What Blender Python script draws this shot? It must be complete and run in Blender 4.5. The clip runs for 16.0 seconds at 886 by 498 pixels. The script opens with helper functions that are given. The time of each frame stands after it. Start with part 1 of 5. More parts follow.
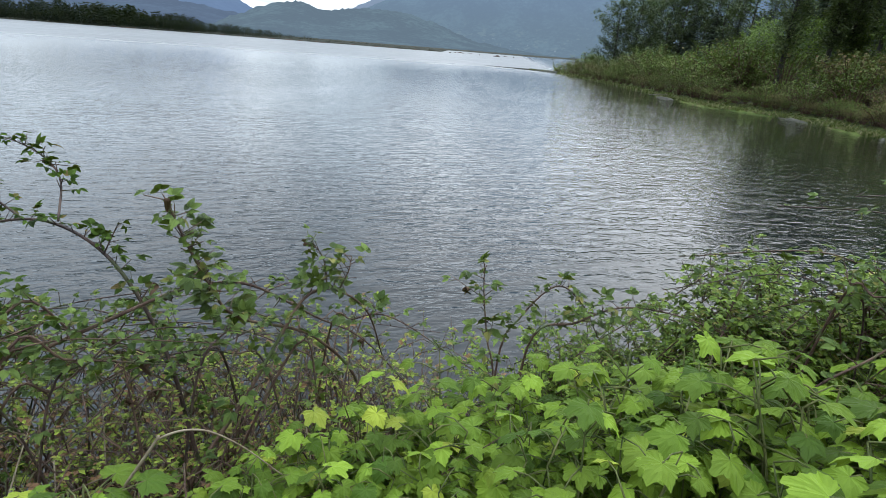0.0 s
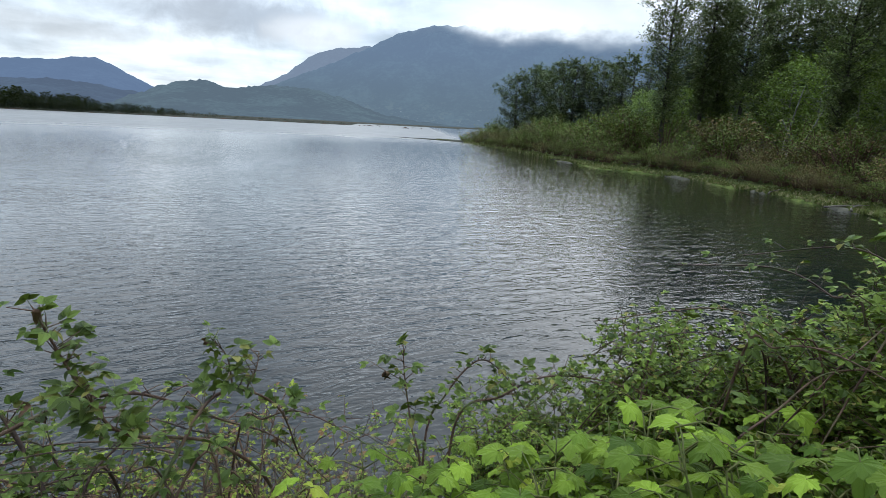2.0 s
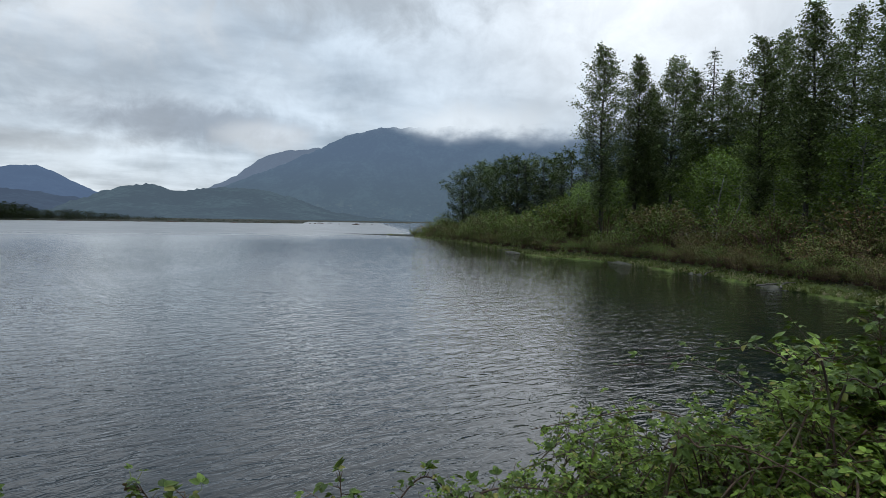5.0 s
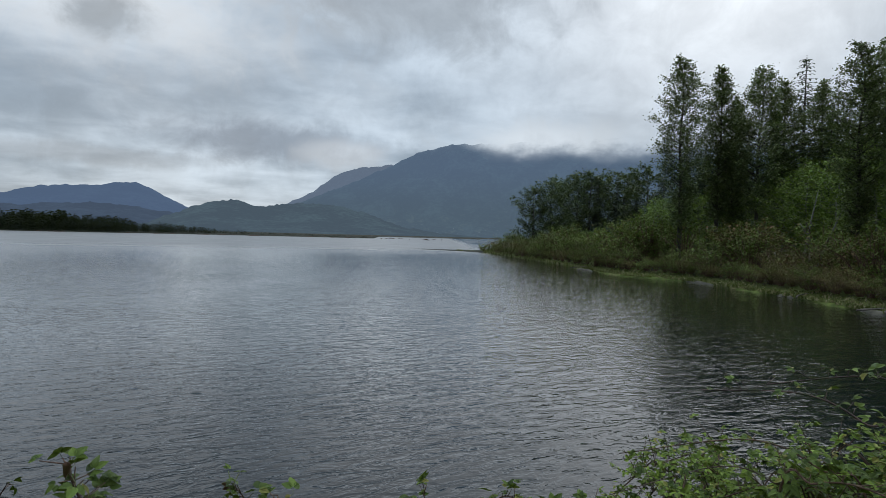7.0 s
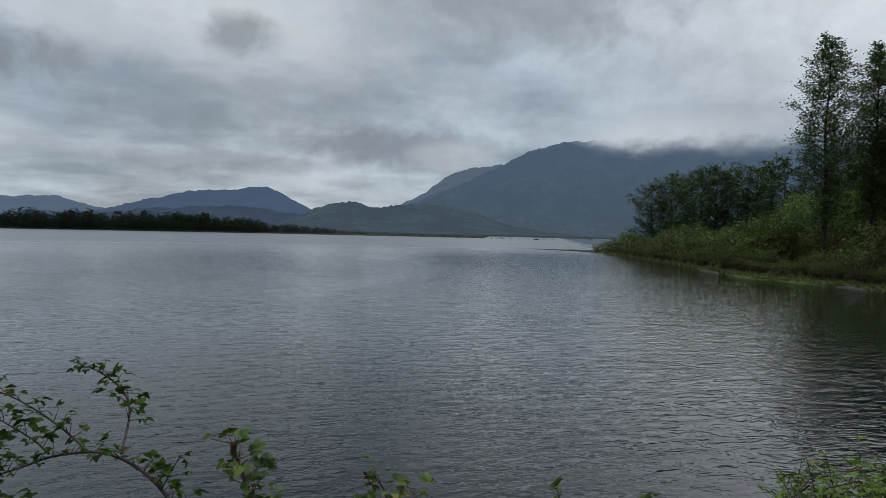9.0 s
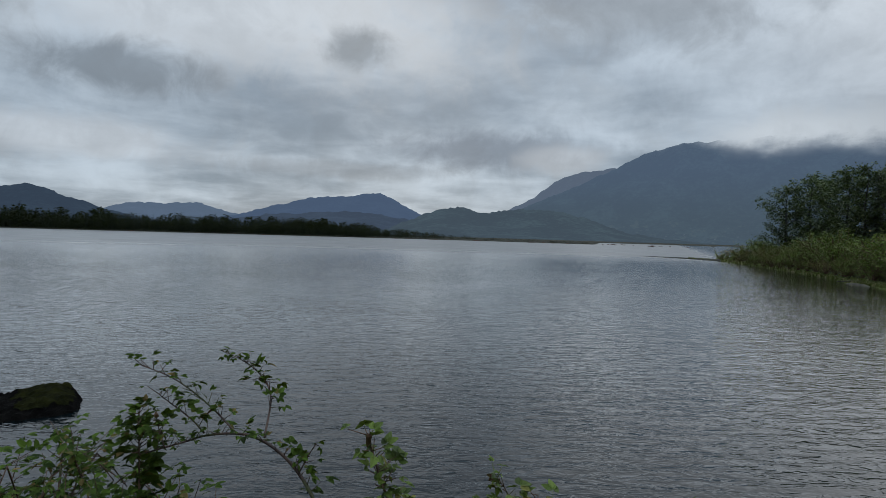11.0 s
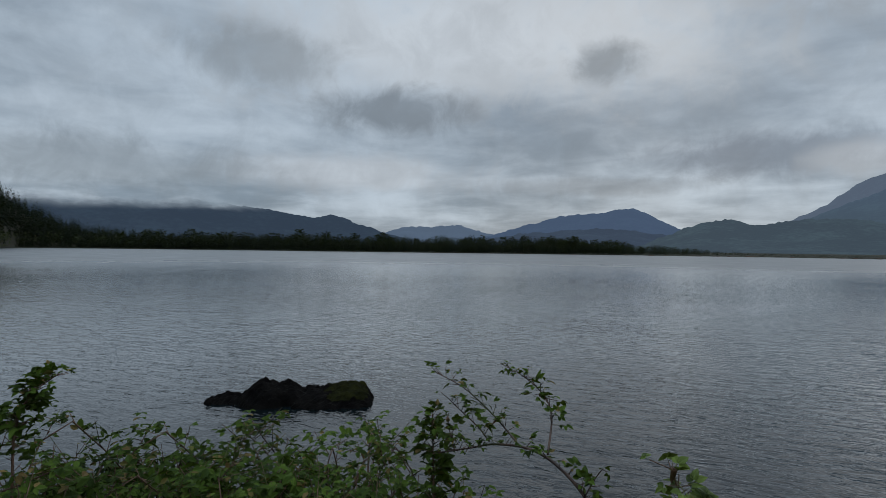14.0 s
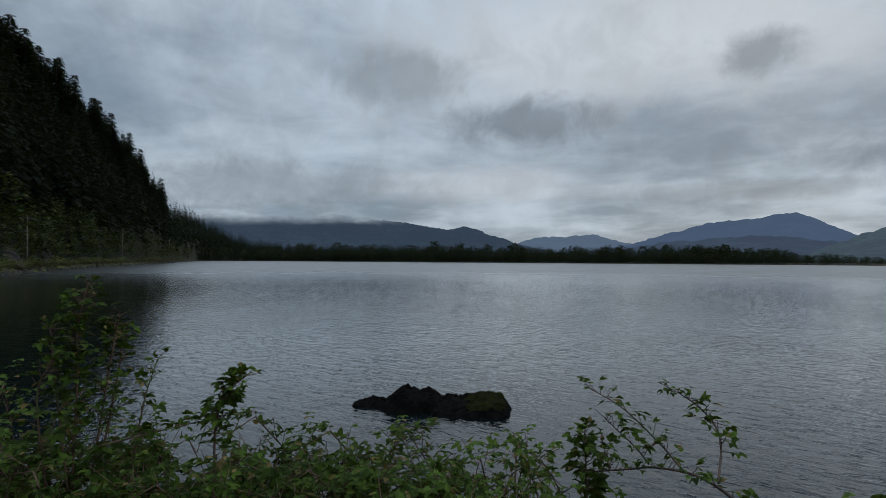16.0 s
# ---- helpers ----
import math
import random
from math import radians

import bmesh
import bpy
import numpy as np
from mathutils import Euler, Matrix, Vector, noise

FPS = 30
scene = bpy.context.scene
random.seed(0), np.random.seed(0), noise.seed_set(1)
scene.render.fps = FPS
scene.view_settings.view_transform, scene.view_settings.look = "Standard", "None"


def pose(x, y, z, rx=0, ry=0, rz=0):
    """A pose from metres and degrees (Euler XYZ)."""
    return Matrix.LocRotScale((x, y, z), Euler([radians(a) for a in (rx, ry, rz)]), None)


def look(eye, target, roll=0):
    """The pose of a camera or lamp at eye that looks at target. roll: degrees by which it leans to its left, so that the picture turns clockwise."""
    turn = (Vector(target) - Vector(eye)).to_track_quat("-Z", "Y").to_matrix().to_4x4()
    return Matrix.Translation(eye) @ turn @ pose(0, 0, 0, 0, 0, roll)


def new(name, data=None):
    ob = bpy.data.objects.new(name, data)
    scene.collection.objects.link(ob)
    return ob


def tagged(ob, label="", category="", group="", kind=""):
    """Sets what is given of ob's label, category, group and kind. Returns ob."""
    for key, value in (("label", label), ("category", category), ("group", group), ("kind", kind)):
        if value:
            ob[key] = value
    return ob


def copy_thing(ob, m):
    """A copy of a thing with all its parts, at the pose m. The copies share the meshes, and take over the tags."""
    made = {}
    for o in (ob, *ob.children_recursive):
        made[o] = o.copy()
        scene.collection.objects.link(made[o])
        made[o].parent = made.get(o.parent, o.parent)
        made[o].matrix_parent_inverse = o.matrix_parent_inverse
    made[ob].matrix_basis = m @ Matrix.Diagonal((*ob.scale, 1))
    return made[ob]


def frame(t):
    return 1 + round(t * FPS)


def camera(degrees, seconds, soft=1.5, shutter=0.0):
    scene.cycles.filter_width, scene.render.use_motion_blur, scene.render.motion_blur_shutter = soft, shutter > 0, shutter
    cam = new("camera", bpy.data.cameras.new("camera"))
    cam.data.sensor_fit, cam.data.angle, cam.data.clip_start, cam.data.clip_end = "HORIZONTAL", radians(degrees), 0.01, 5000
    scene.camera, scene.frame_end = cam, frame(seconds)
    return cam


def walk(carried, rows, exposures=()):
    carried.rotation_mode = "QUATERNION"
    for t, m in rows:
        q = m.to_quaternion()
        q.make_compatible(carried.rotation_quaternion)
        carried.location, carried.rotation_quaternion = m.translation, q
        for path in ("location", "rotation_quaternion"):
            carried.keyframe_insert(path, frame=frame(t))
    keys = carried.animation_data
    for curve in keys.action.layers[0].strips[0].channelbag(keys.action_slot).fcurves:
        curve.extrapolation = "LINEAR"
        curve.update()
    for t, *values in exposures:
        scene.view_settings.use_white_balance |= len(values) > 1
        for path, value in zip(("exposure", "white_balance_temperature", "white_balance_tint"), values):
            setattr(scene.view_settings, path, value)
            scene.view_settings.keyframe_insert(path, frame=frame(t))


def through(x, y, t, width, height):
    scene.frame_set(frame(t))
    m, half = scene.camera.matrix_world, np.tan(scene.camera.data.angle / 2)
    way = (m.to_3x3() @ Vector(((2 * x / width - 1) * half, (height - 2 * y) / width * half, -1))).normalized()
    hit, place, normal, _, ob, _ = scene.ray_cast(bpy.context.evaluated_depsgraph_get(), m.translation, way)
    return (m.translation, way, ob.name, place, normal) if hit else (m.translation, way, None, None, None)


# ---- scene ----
cam = camera(77.3, 16.0, soft=0.5)
PATH = [
    (0.0, pose(0.076, 0.006, 3.104, 70.04, -4.24, 7.04)),
    (0.5, pose(0.112, -0.013, 3.134, 72.26, -3.86, 4.22)),
    (1.0, pose(0.082, 0.043, 3.132, 74.21, -3.00, 1.31)),
    (1.5, pose(0.086, 0.054, 3.137, 75.94, -3.06, -0.49)),
    (2.0, pose(0.087, 0.068, 3.138, 77.48, -2.87, -2.04)),
    (2.5, pose(0.086, 0.076, 3.144, 78.95, -1.91, -3.82)),
    (3.0, pose(0.109, 0.086, 3.189, 80.43, -1.39, -5.38)),
    (3.5, pose(0.144, 0.068, 3.181, 82.22, -1.16, -7.41)),
    (6.0, pose(0.159, -0.027, 3.279, 88.72, -1.10, -6.02)),
    (6.5, pose(0.139, -0.031, 3.253, 88.72, -1.21, -2.89)),
    (7.0, pose(0.095, 0.013, 3.234, 88.69, -1.44, 0.00)),
    (7.5, pose(0.059, 0.036, 3.225, 88.52, -1.20, 3.17)),
    (8.0, pose(0.037, 0.042, 3.225, 88.05, -0.85, 7.16)),
    (8.5, pose(0.014, 0.055, 3.218, 88.41, -0.94, 9.48)),
    (9.0, pose(0.013, 0.035, 3.225, 88.39, -1.34, 11.34)),
    (11.5, pose(-0.066, 0.012, 3.214, 88.67, -1.48, 26.21)),
    (12.0, pose(-0.092, 0.018, 3.212, 88.71, -1.18, 30.13)),
    (12.5, pose(-0.105, 0.005, 3.215, 89.28, -1.24, 33.71)),
    (13.0, pose(-0.112, -0.015, 3.217, 89.98, -1.07, 38.97)),
    (13.5, pose(-0.132, -0.020, 3.214, 90.04, -0.53, 44.41)),
    (14.0, pose(-0.140, -0.032, 3.213, 89.98, -0.73, 47.93)),
    (14.5, pose(-0.147, -0.034, 3.208, 89.87, -0.90, 50.34)),
    (15.0, pose(-0.159, -0.039, 3.210, 90.36, -1.02, 52.71)),
    (15.5, pose(-0.161, -0.067, 3.218, 90.72, -1.10, 56.46)),
    (16.0, pose(-0.163, -0.110, 3.224, 90.98, -0.31, 61.57)),
]
EXPOSURES = [(0.0, 1.18), (1.5, 1.0), (3.5, 0.56), (6.0, 0.22), (7.0, 0.12), (9.0, -0.23), (11.5, -0.17), (12.5, -0.27), (14.0, -0.28), (16.0, -0.24)]
walk(cam, PATH, EXPOSURES)

# ---- light ----
SUN_AZ, SUN_EL = -28.0, 27.0          # behind the cloud, over the right bank


def bearing(az, d, z=0.0):
    """A place d metres off at the bearing az, counted to the left from straight ahead."""
    a = radians(az)
    return Vector((-math.sin(a) * d, math.cos(a) * d, z))


def aim(az, el):
    a, e = radians(az), radians(el)
    return Vector((-math.sin(a) * math.cos(e), math.cos(a) * math.cos(e), math.sin(e)))


def node(nt, kind, **kw):
    n = nt.nodes.new(kind)
    for k, v in kw.items():
        if k in n.inputs:
            n.inputs[k].default_value = v
        else:
            setattr(n, k, v)
    return n


def math_node(nt, op, a, b=None, clamp=False):
    n = nt.nodes.new("ShaderNodeMath")
    n.operation, n.use_clamp = op, clamp
    for i, v in enumerate((a, b)):
        if v is None:
            continue
        if isinstance(v, (int, float)):
            n.inputs[i].default_value = v
        else:
            nt.links.new(v, n.inputs[i])
    return n.outputs[0]


def mix_colour(nt, fac, a, b, blend="MIX"):
    n = nt.nodes.new("ShaderNodeMix")
    n.data_type, n.blend_type, n.clamp_factor = "RGBA", blend, True
    for i, v in ((0, fac), (6, a), (7, b)):
        if isinstance(v, (int, float)):
            n.inputs[i].default_value = v
        elif isinstance(v, tuple):
            n.inputs[i].default_value = (*v, 1)
        else:
            nt.links.new(v, n.inputs[i])
    return n.outputs[2]


def map_range(nt, v, a, b, c=0.0, d=1.0, smooth=True):
    n = nt.nodes.new("ShaderNodeMapRange")
    n.interpolation_type = "SMOOTHSTEP" if smooth else "LINEAR"
    nt.links.new(v, n.inputs[0])
    for i, x in enumerate((a, b, c, d)):
        n.inputs[i + 1].default_value = x
    return n.outputs[0]


def dot(nt, v, w):
    n = nt.nodes.new("ShaderNodeVectorMath")
    n.operation = "DOT_PRODUCT"
    nt.links.new(v, n.inputs[0])
    n.inputs[1].default_value = w
    return n.outputs["Value"]


def noise_tex(nt, vec, scale, detail=4.0, rough=0.55, distortion=0.0):
    n = node(nt, "ShaderNodeTexNoise", Scale=scale, Detail=detail, Roughness=rough, Distortion=distortion)
    if vec is not None:
        nt.links.new(vec, n.inputs["Vector"])
    return n.outputs["Fac"]


def overcast_world():
    world = bpy.data.worlds.new("overcast_sky")
    world.use_nodes = True
    scene.world = world
    nt = world.node_tree
    nt.nodes.clear()
    out, bg = nt.nodes.new("ShaderNodeOutputWorld"), nt.nodes.new("ShaderNodeBackground")
    sky = node(nt, "ShaderNodeTexSky", sky_type="NISHITA", sun_disc=False, sun_elevation=radians(SUN_EL), sun_rotation=radians(SUN_AZ))
    d = nt.nodes.new("ShaderNodeTexCoord").outputs["Generated"]
    sep = nt.nodes.new("ShaderNodeSeparateXYZ")
    nt.links.new(d, sep.inputs[0])
    zz = math_node(nt, "ADD", math_node(nt, "ABSOLUTE", sep.outputs[2]), 0.13)
    flat = nt.nodes.new("ShaderNodeCombineXYZ")
    nt.links.new(math_node(nt, "DIVIDE", sep.outputs[0], zz), flat.inputs[0])
    nt.links.new(math_node(nt, "DIVIDE", sep.outputs[1], zz), flat.inputs[1])
    big = noise_tex(nt, flat.outputs[0], 0.62, 5, 0.5, 0.35)
    small = noise_tex(nt, flat.outputs[0], 2.1, 6, 0.55, 0.3)
    puff = noise_tex(nt, d, 13.0, 8, 0.62, 0.4)
    v = math_node(nt, "ADD", math_node(nt, "MULTIPLY", big, 0.70), math_node(nt, "MULTIPLY", small, 0.30))
    cover = map_range(nt, v, 0.36, 0.64)
    col = mix_colour(nt, cover, SKY_DARK, SKY_LIGHT)
    # the sun's veil in the cloud
    veil = math_node(nt, "POWER", math_node(nt, "MAXIMUM", dot(nt, d, aim(SUN_AZ, SUN_EL)), 0.0), 20.0)
    col = mix_colour(nt, math_node(nt, "MULTIPLY", veil, 0.7), col, SKY_VEIL)
    # single cloud banks: bearing, elevation, half width, half height in degrees, colour, strength
    for az, el, wide, high, tint, amount in CLOUDS:
        f = aim(az, el)
        right = Vector((math.cos(radians(az)), math.sin(radians(az)), 0))
        up = right.cross(f)
        a = math_node(nt, "DIVIDE", dot(nt, d, right), math.sin(radians(wide)))
        b = math_node(nt, "DIVIDE", dot(nt, d, up), math.sin(radians(high)))
        r = math_node(nt, "SQRT", math_node(nt, "ADD", math_node(nt, "MULTIPLY", a, a), math_node(nt, "MULTIPLY", b, b)))
        r = math_node(nt, "ADD", r, math_node(nt, "MULTIPLY", math_node(nt, "SUBTRACT", puff, 0.5), 1.5))
        front = map_range(nt, dot(nt, d, f), 0.3, 0.6)
        m = math_node(nt, "MULTIPLY", map_range(nt, r, 1.25, 0.35), front)
        col = mix_colour(nt, math_node(nt, "MULTIPLY", m, amount), col, tint)
    fine = map_range(nt, puff, 0.3, 0.7, 0.91, 1.09)
    col = mix_colour(nt, 1.0, col, fine, "MULTIPLY")
    # an overcast sky is brightest overhead
    high = map_range(nt, sep.outputs[2], 0.38, 0.85, 1.0, ZENITH)
    col = mix_colour(nt, 1.0, col, high, "MULTIPLY")
    blue = mix_colour(nt, 1.0, sky.outputs[0], (0.1, 0.1, 0.1), "MULTIPLY")
    col = mix_colour(nt, 0.05, col, blue)
    nt.links.new(col, bg.inputs[0])
    bg.inputs[1].default_value = 1.0
    nt.links.new(bg.outputs[0], out.inputs[0])


ZENITH = 2.5
SKY_DARK, SKY_LIGHT, SKY_VEIL = (0.225, 0.293, 0.370), (0.52, 0.615, 0.715), (1.08, 1.11, 1.14)
CLOUDS = [
    # unseen dark bank above the view, added to darken the water's reflection
    (10.0, 40.0, 27.0, 14.0, (0.125, 0.16, 0.20), 0.76),
    (44.0, 21.0, 26.0, 7.0, (0.70, 0.755, 0.81), 0.65),
    (3.0, 22.5, 13.0, 5.0, (0.31, 0.35, 0.39), 0.65),
    (52.5, 14.0, 8.5, 2.4, (0.20, 0.245, 0.295), 0.85),
    (31.5, 18.0, 3.6, 2.2, (0.20, 0.25, 0.30), 0.8),
    (66.5, 18.0, 8.0, 3.0, (0.24, 0.285, 0.325), 0.6),
    (17.0, 8.8, 12.0, 2.2, (0.19, 0.24, 0.31), 0.85),
    (10.2, 8.1, 5.4, 1.7, (0.62, 0.665, 0.715), 0.5),
    (-9.5, 9.8, 9.0, 2.4, (0.60, 0.66, 0.72), 0.9),
    (58.0, 7.5, 14.0, 2.2, (0.56, 0.605, 0.66), 0.6),
    (79.0, 7.2, 15.0, 2.8, (0.26, 0.31, 0.36), 0.65),
    (33.0, 6.4, 12.0, 1.0, (0.24, 0.28, 0.33), 0.5),
]
overcast_world()
sun = new("sun", bpy.data.lights.new("sun", "SUN"))
sun.data.energy, sun.data.angle, sun.data.color = 0.34, radians(78), (1.0, 0.985, 0.96)
sun.matrix_world = look(aim(SUN_AZ, SUN_EL) * 100, (0, 0, 0))


# ---- materials ----
def shader(name):
    m = bpy.data.materials.new(name)
    m.use_nodes = True
    nt = m.node_tree
    nt.nodes.clear()
    out = nt.nodes.new("ShaderNodeOutputMaterial")
    return m, nt, out


def surface(name, dark, light, scale=3.0, rough=0.8, bump=0.4, deep=0.02, third=None, metal=0.0, spec=0.3):
    """A weathered surface: two colours in coarse patches and fine grain, with relief."""
    m, nt, out = shader(name)
    p = node(nt, "ShaderNodeBsdfPrincipled", Roughness=rough, Metallic=metal)
    p.inputs["Specular IOR Level"].default_value = spec
    pos = nt.nodes.new("ShaderNodeTexCoord").outputs["Object"]
    coarse, fine = noise_tex(nt, pos, scale, 4), noise_tex(nt, pos, scale * 9, 6, 0.65)
    f = math_node(nt, "ADD", math_node(nt, "MULTIPLY", coarse, 0.6), math_node(nt, "MULTIPLY", fine, 0.4))
    col = mix_colour(nt, map_range(nt, f, 0.35, 0.65), dark, light)
    if third:
        col = mix_colour(nt, map_range(nt, noise_tex(nt, pos, scale * 0.6, 5), 0.52, 0.66), col, third)
    nt.links.new(col, p.inputs["Base Color"])
    b = node(nt, "ShaderNodeBump", Strength=bump, Distance=deep)
    nt.links.new(f, b.inputs["Height"])
    nt.links.new(b.outputs[0], p.inputs["Normal"])
    nt.links.new(p.outputs[0], out.inputs[0])
    return m


def foliage(name, dark, light, odd, through=0.35, rough=0.5, oddness=0.9, spec=0.35):
    """Leaves: each its own green, some of them off colour; light passes through."""
    m, nt, out = shader(name)
    p = node(nt, "ShaderNodeBsdfPrincipled", Roughness=rough)
    p.inputs["Specular IOR Level"].default_value = spec
    isl = nt.nodes.new("ShaderNodeNewGeometry").outputs["Random Per Island"]
    obj = nt.nodes.new("ShaderNodeObjectInfo").outputs["Random"]
    pos = nt.nodes.new("ShaderNodeTexCoord").outputs["Object"]
    r = math_node(nt, "FRACT", math_node(nt, "ADD", isl, math_node(nt, "MULTIPLY", obj, 7.31)))
    veins = noise_tex(nt, pos, 60.0, 3)
    col = mix_colour(nt, math_node(nt, "ADD", math_node(nt, "MULTIPLY", r, 0.8), math_node(nt, "MULTIPLY", veins, 0.25)), dark, light)
    again = math_node(nt, "FRACT", math_node(nt, "MULTIPLY", r, 13.7))
    col = mix_colour(nt, map_range(nt, again, oddness, min(1.0, oddness + 0.08)), col, odd)
    col = mix_colour(nt, 1.0, col, map_range(nt, math_node(nt, "FRACT", math_node(nt, "MULTIPLY", obj, 5.7)), 0.0, 1.0, 0.72, 1.2), "MULTIPLY")
    nt.links.new(col, p.inputs["Base Color"])
    b = node(nt, "ShaderNodeBump", Strength=0.25, Distance=0.004)
    nt.links.new(veins, b.inputs["Height"])
    nt.links.new(b.outputs[0], p.inputs["Normal"])
    t = nt.nodes.new("ShaderNodeBsdfTranslucent")
    nt.links.new(mix_colour(nt, 0.35, col, (0.30, 0.42, 0.03)), t.inputs[0])
    mix = nt.nodes.new("ShaderNodeMixShader")
    mix.inputs[0].default_value = through
    nt.links.new(p.outputs[0], mix.inputs[1])
    nt.links.new(t.outputs[0], mix.inputs[2])
    nt.links.new(mix.outputs[0], out.inputs[0])
    return m


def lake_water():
    """Dark lake water under wind ripples; with distance from the camera's stand the ripples fade out and roughness
    takes their place.
    """
    m, nt, out = shader("lake_water")
    p = node(nt, "ShaderNodeBsdfPrincipled", IOR=1.42)
    p.inputs["Coat IOR"].default_value = 1.42
    pos = nt.nodes.new("ShaderNodeTexCoord").outputs["Object"]
    murk = noise_tex(nt, pos, 0.05, 3)
    nt.links.new(mix_colour(nt, murk, (0.003, 0.006, 0.007), (0.005, 0.010, 0.012)), p.inputs["Base Color"])
    heading = node(nt, "ShaderNodeMapping", Rotation=(0, 0, radians(-24)))
    turn = node(nt, "ShaderNodeMapping", Scale=(0.42, 1.0, 1.0))
    nt.links.new(pos, heading.inputs[0])
    nt.links.new(heading.outputs[0], turn.inputs[0])
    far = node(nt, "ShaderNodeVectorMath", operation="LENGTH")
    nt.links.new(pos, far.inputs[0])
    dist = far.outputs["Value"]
    # the second gloss layer grows with distance from the camera's stand, fitted to the view
    nt.links.new(map_range(nt, dist, 5.0, 24.0, 0.22, 0.88), p.inputs["Coat Weight"])
    lanes = map_range(nt, noise_tex(nt, pos, 0.06, 3, 0.5, 0.8), 0.3, 0.7, 0.7, 1.15)
    # calmer in the lee of the wooded hill
    sep = nt.nodes.new("ShaderNodeSeparateXYZ")
    nt.links.new(pos, sep.inputs[0])
    lanes = math_node(nt, "MULTIPLY", lanes, map_range(nt, sep.outputs[0], -14.0, 1.0, 0.62, 1.0))
    gusts = noise_tex(nt, turn.outputs[0], 0.22, 5, 0.6, 0.5)
    # ripples, chop and capillary waves
    a = noise_tex(nt, turn.outputs[0], 4.2, 3, 0.55, 0.45)
    a = math_node(nt, "SUBTRACT", 1.0, math_node(nt, "ABSOLUTE", math_node(nt, "SUBTRACT", math_node(nt, "MULTIPLY", a, 2.0), 1.0)))
    b = noise_tex(nt, turn.outputs[0], 1.7, 2, 0.5, 0.4)
    c = noise_tex(nt, turn.outputs[0], 11.0, 2, 0.5)
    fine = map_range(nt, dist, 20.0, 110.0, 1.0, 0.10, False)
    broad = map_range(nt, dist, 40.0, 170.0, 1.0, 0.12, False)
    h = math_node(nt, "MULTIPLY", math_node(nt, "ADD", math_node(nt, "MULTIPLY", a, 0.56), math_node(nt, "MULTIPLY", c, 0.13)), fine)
    h = math_node(nt, "ADD", h, math_node(nt, "MULTIPLY", math_node(nt, "MULTIPLY", b, 0.75), broad))
    h = math_node(nt, "MULTIPLY", h, lanes)
    bump = node(nt, "ShaderNodeBump", Strength=1.0, Distance=WAVE)
    nt.links.new(h, bump.inputs["Height"])
    nt.links.new(bump.outputs[0], p.inputs["Normal"])
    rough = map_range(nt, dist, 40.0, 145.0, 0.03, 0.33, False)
    # sheltered under the near point
    rough = math_node(nt, "MULTIPLY", rough, map_range(nt, sep.outputs[0], 4.0, 18.0, 1.0, 0.45))
    rough = math_node(nt, "MULTIPLY", rough, map_range(nt, gusts, 0.3, 0.7, 0.88, 1.12))
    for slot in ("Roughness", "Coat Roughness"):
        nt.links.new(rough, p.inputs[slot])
    nt.links.new(bump.outputs[0], p.inputs["Coat Normal"])
    nt.links.new(p.outputs[0], out.inputs[0])
    return m


WAVE = 0.050


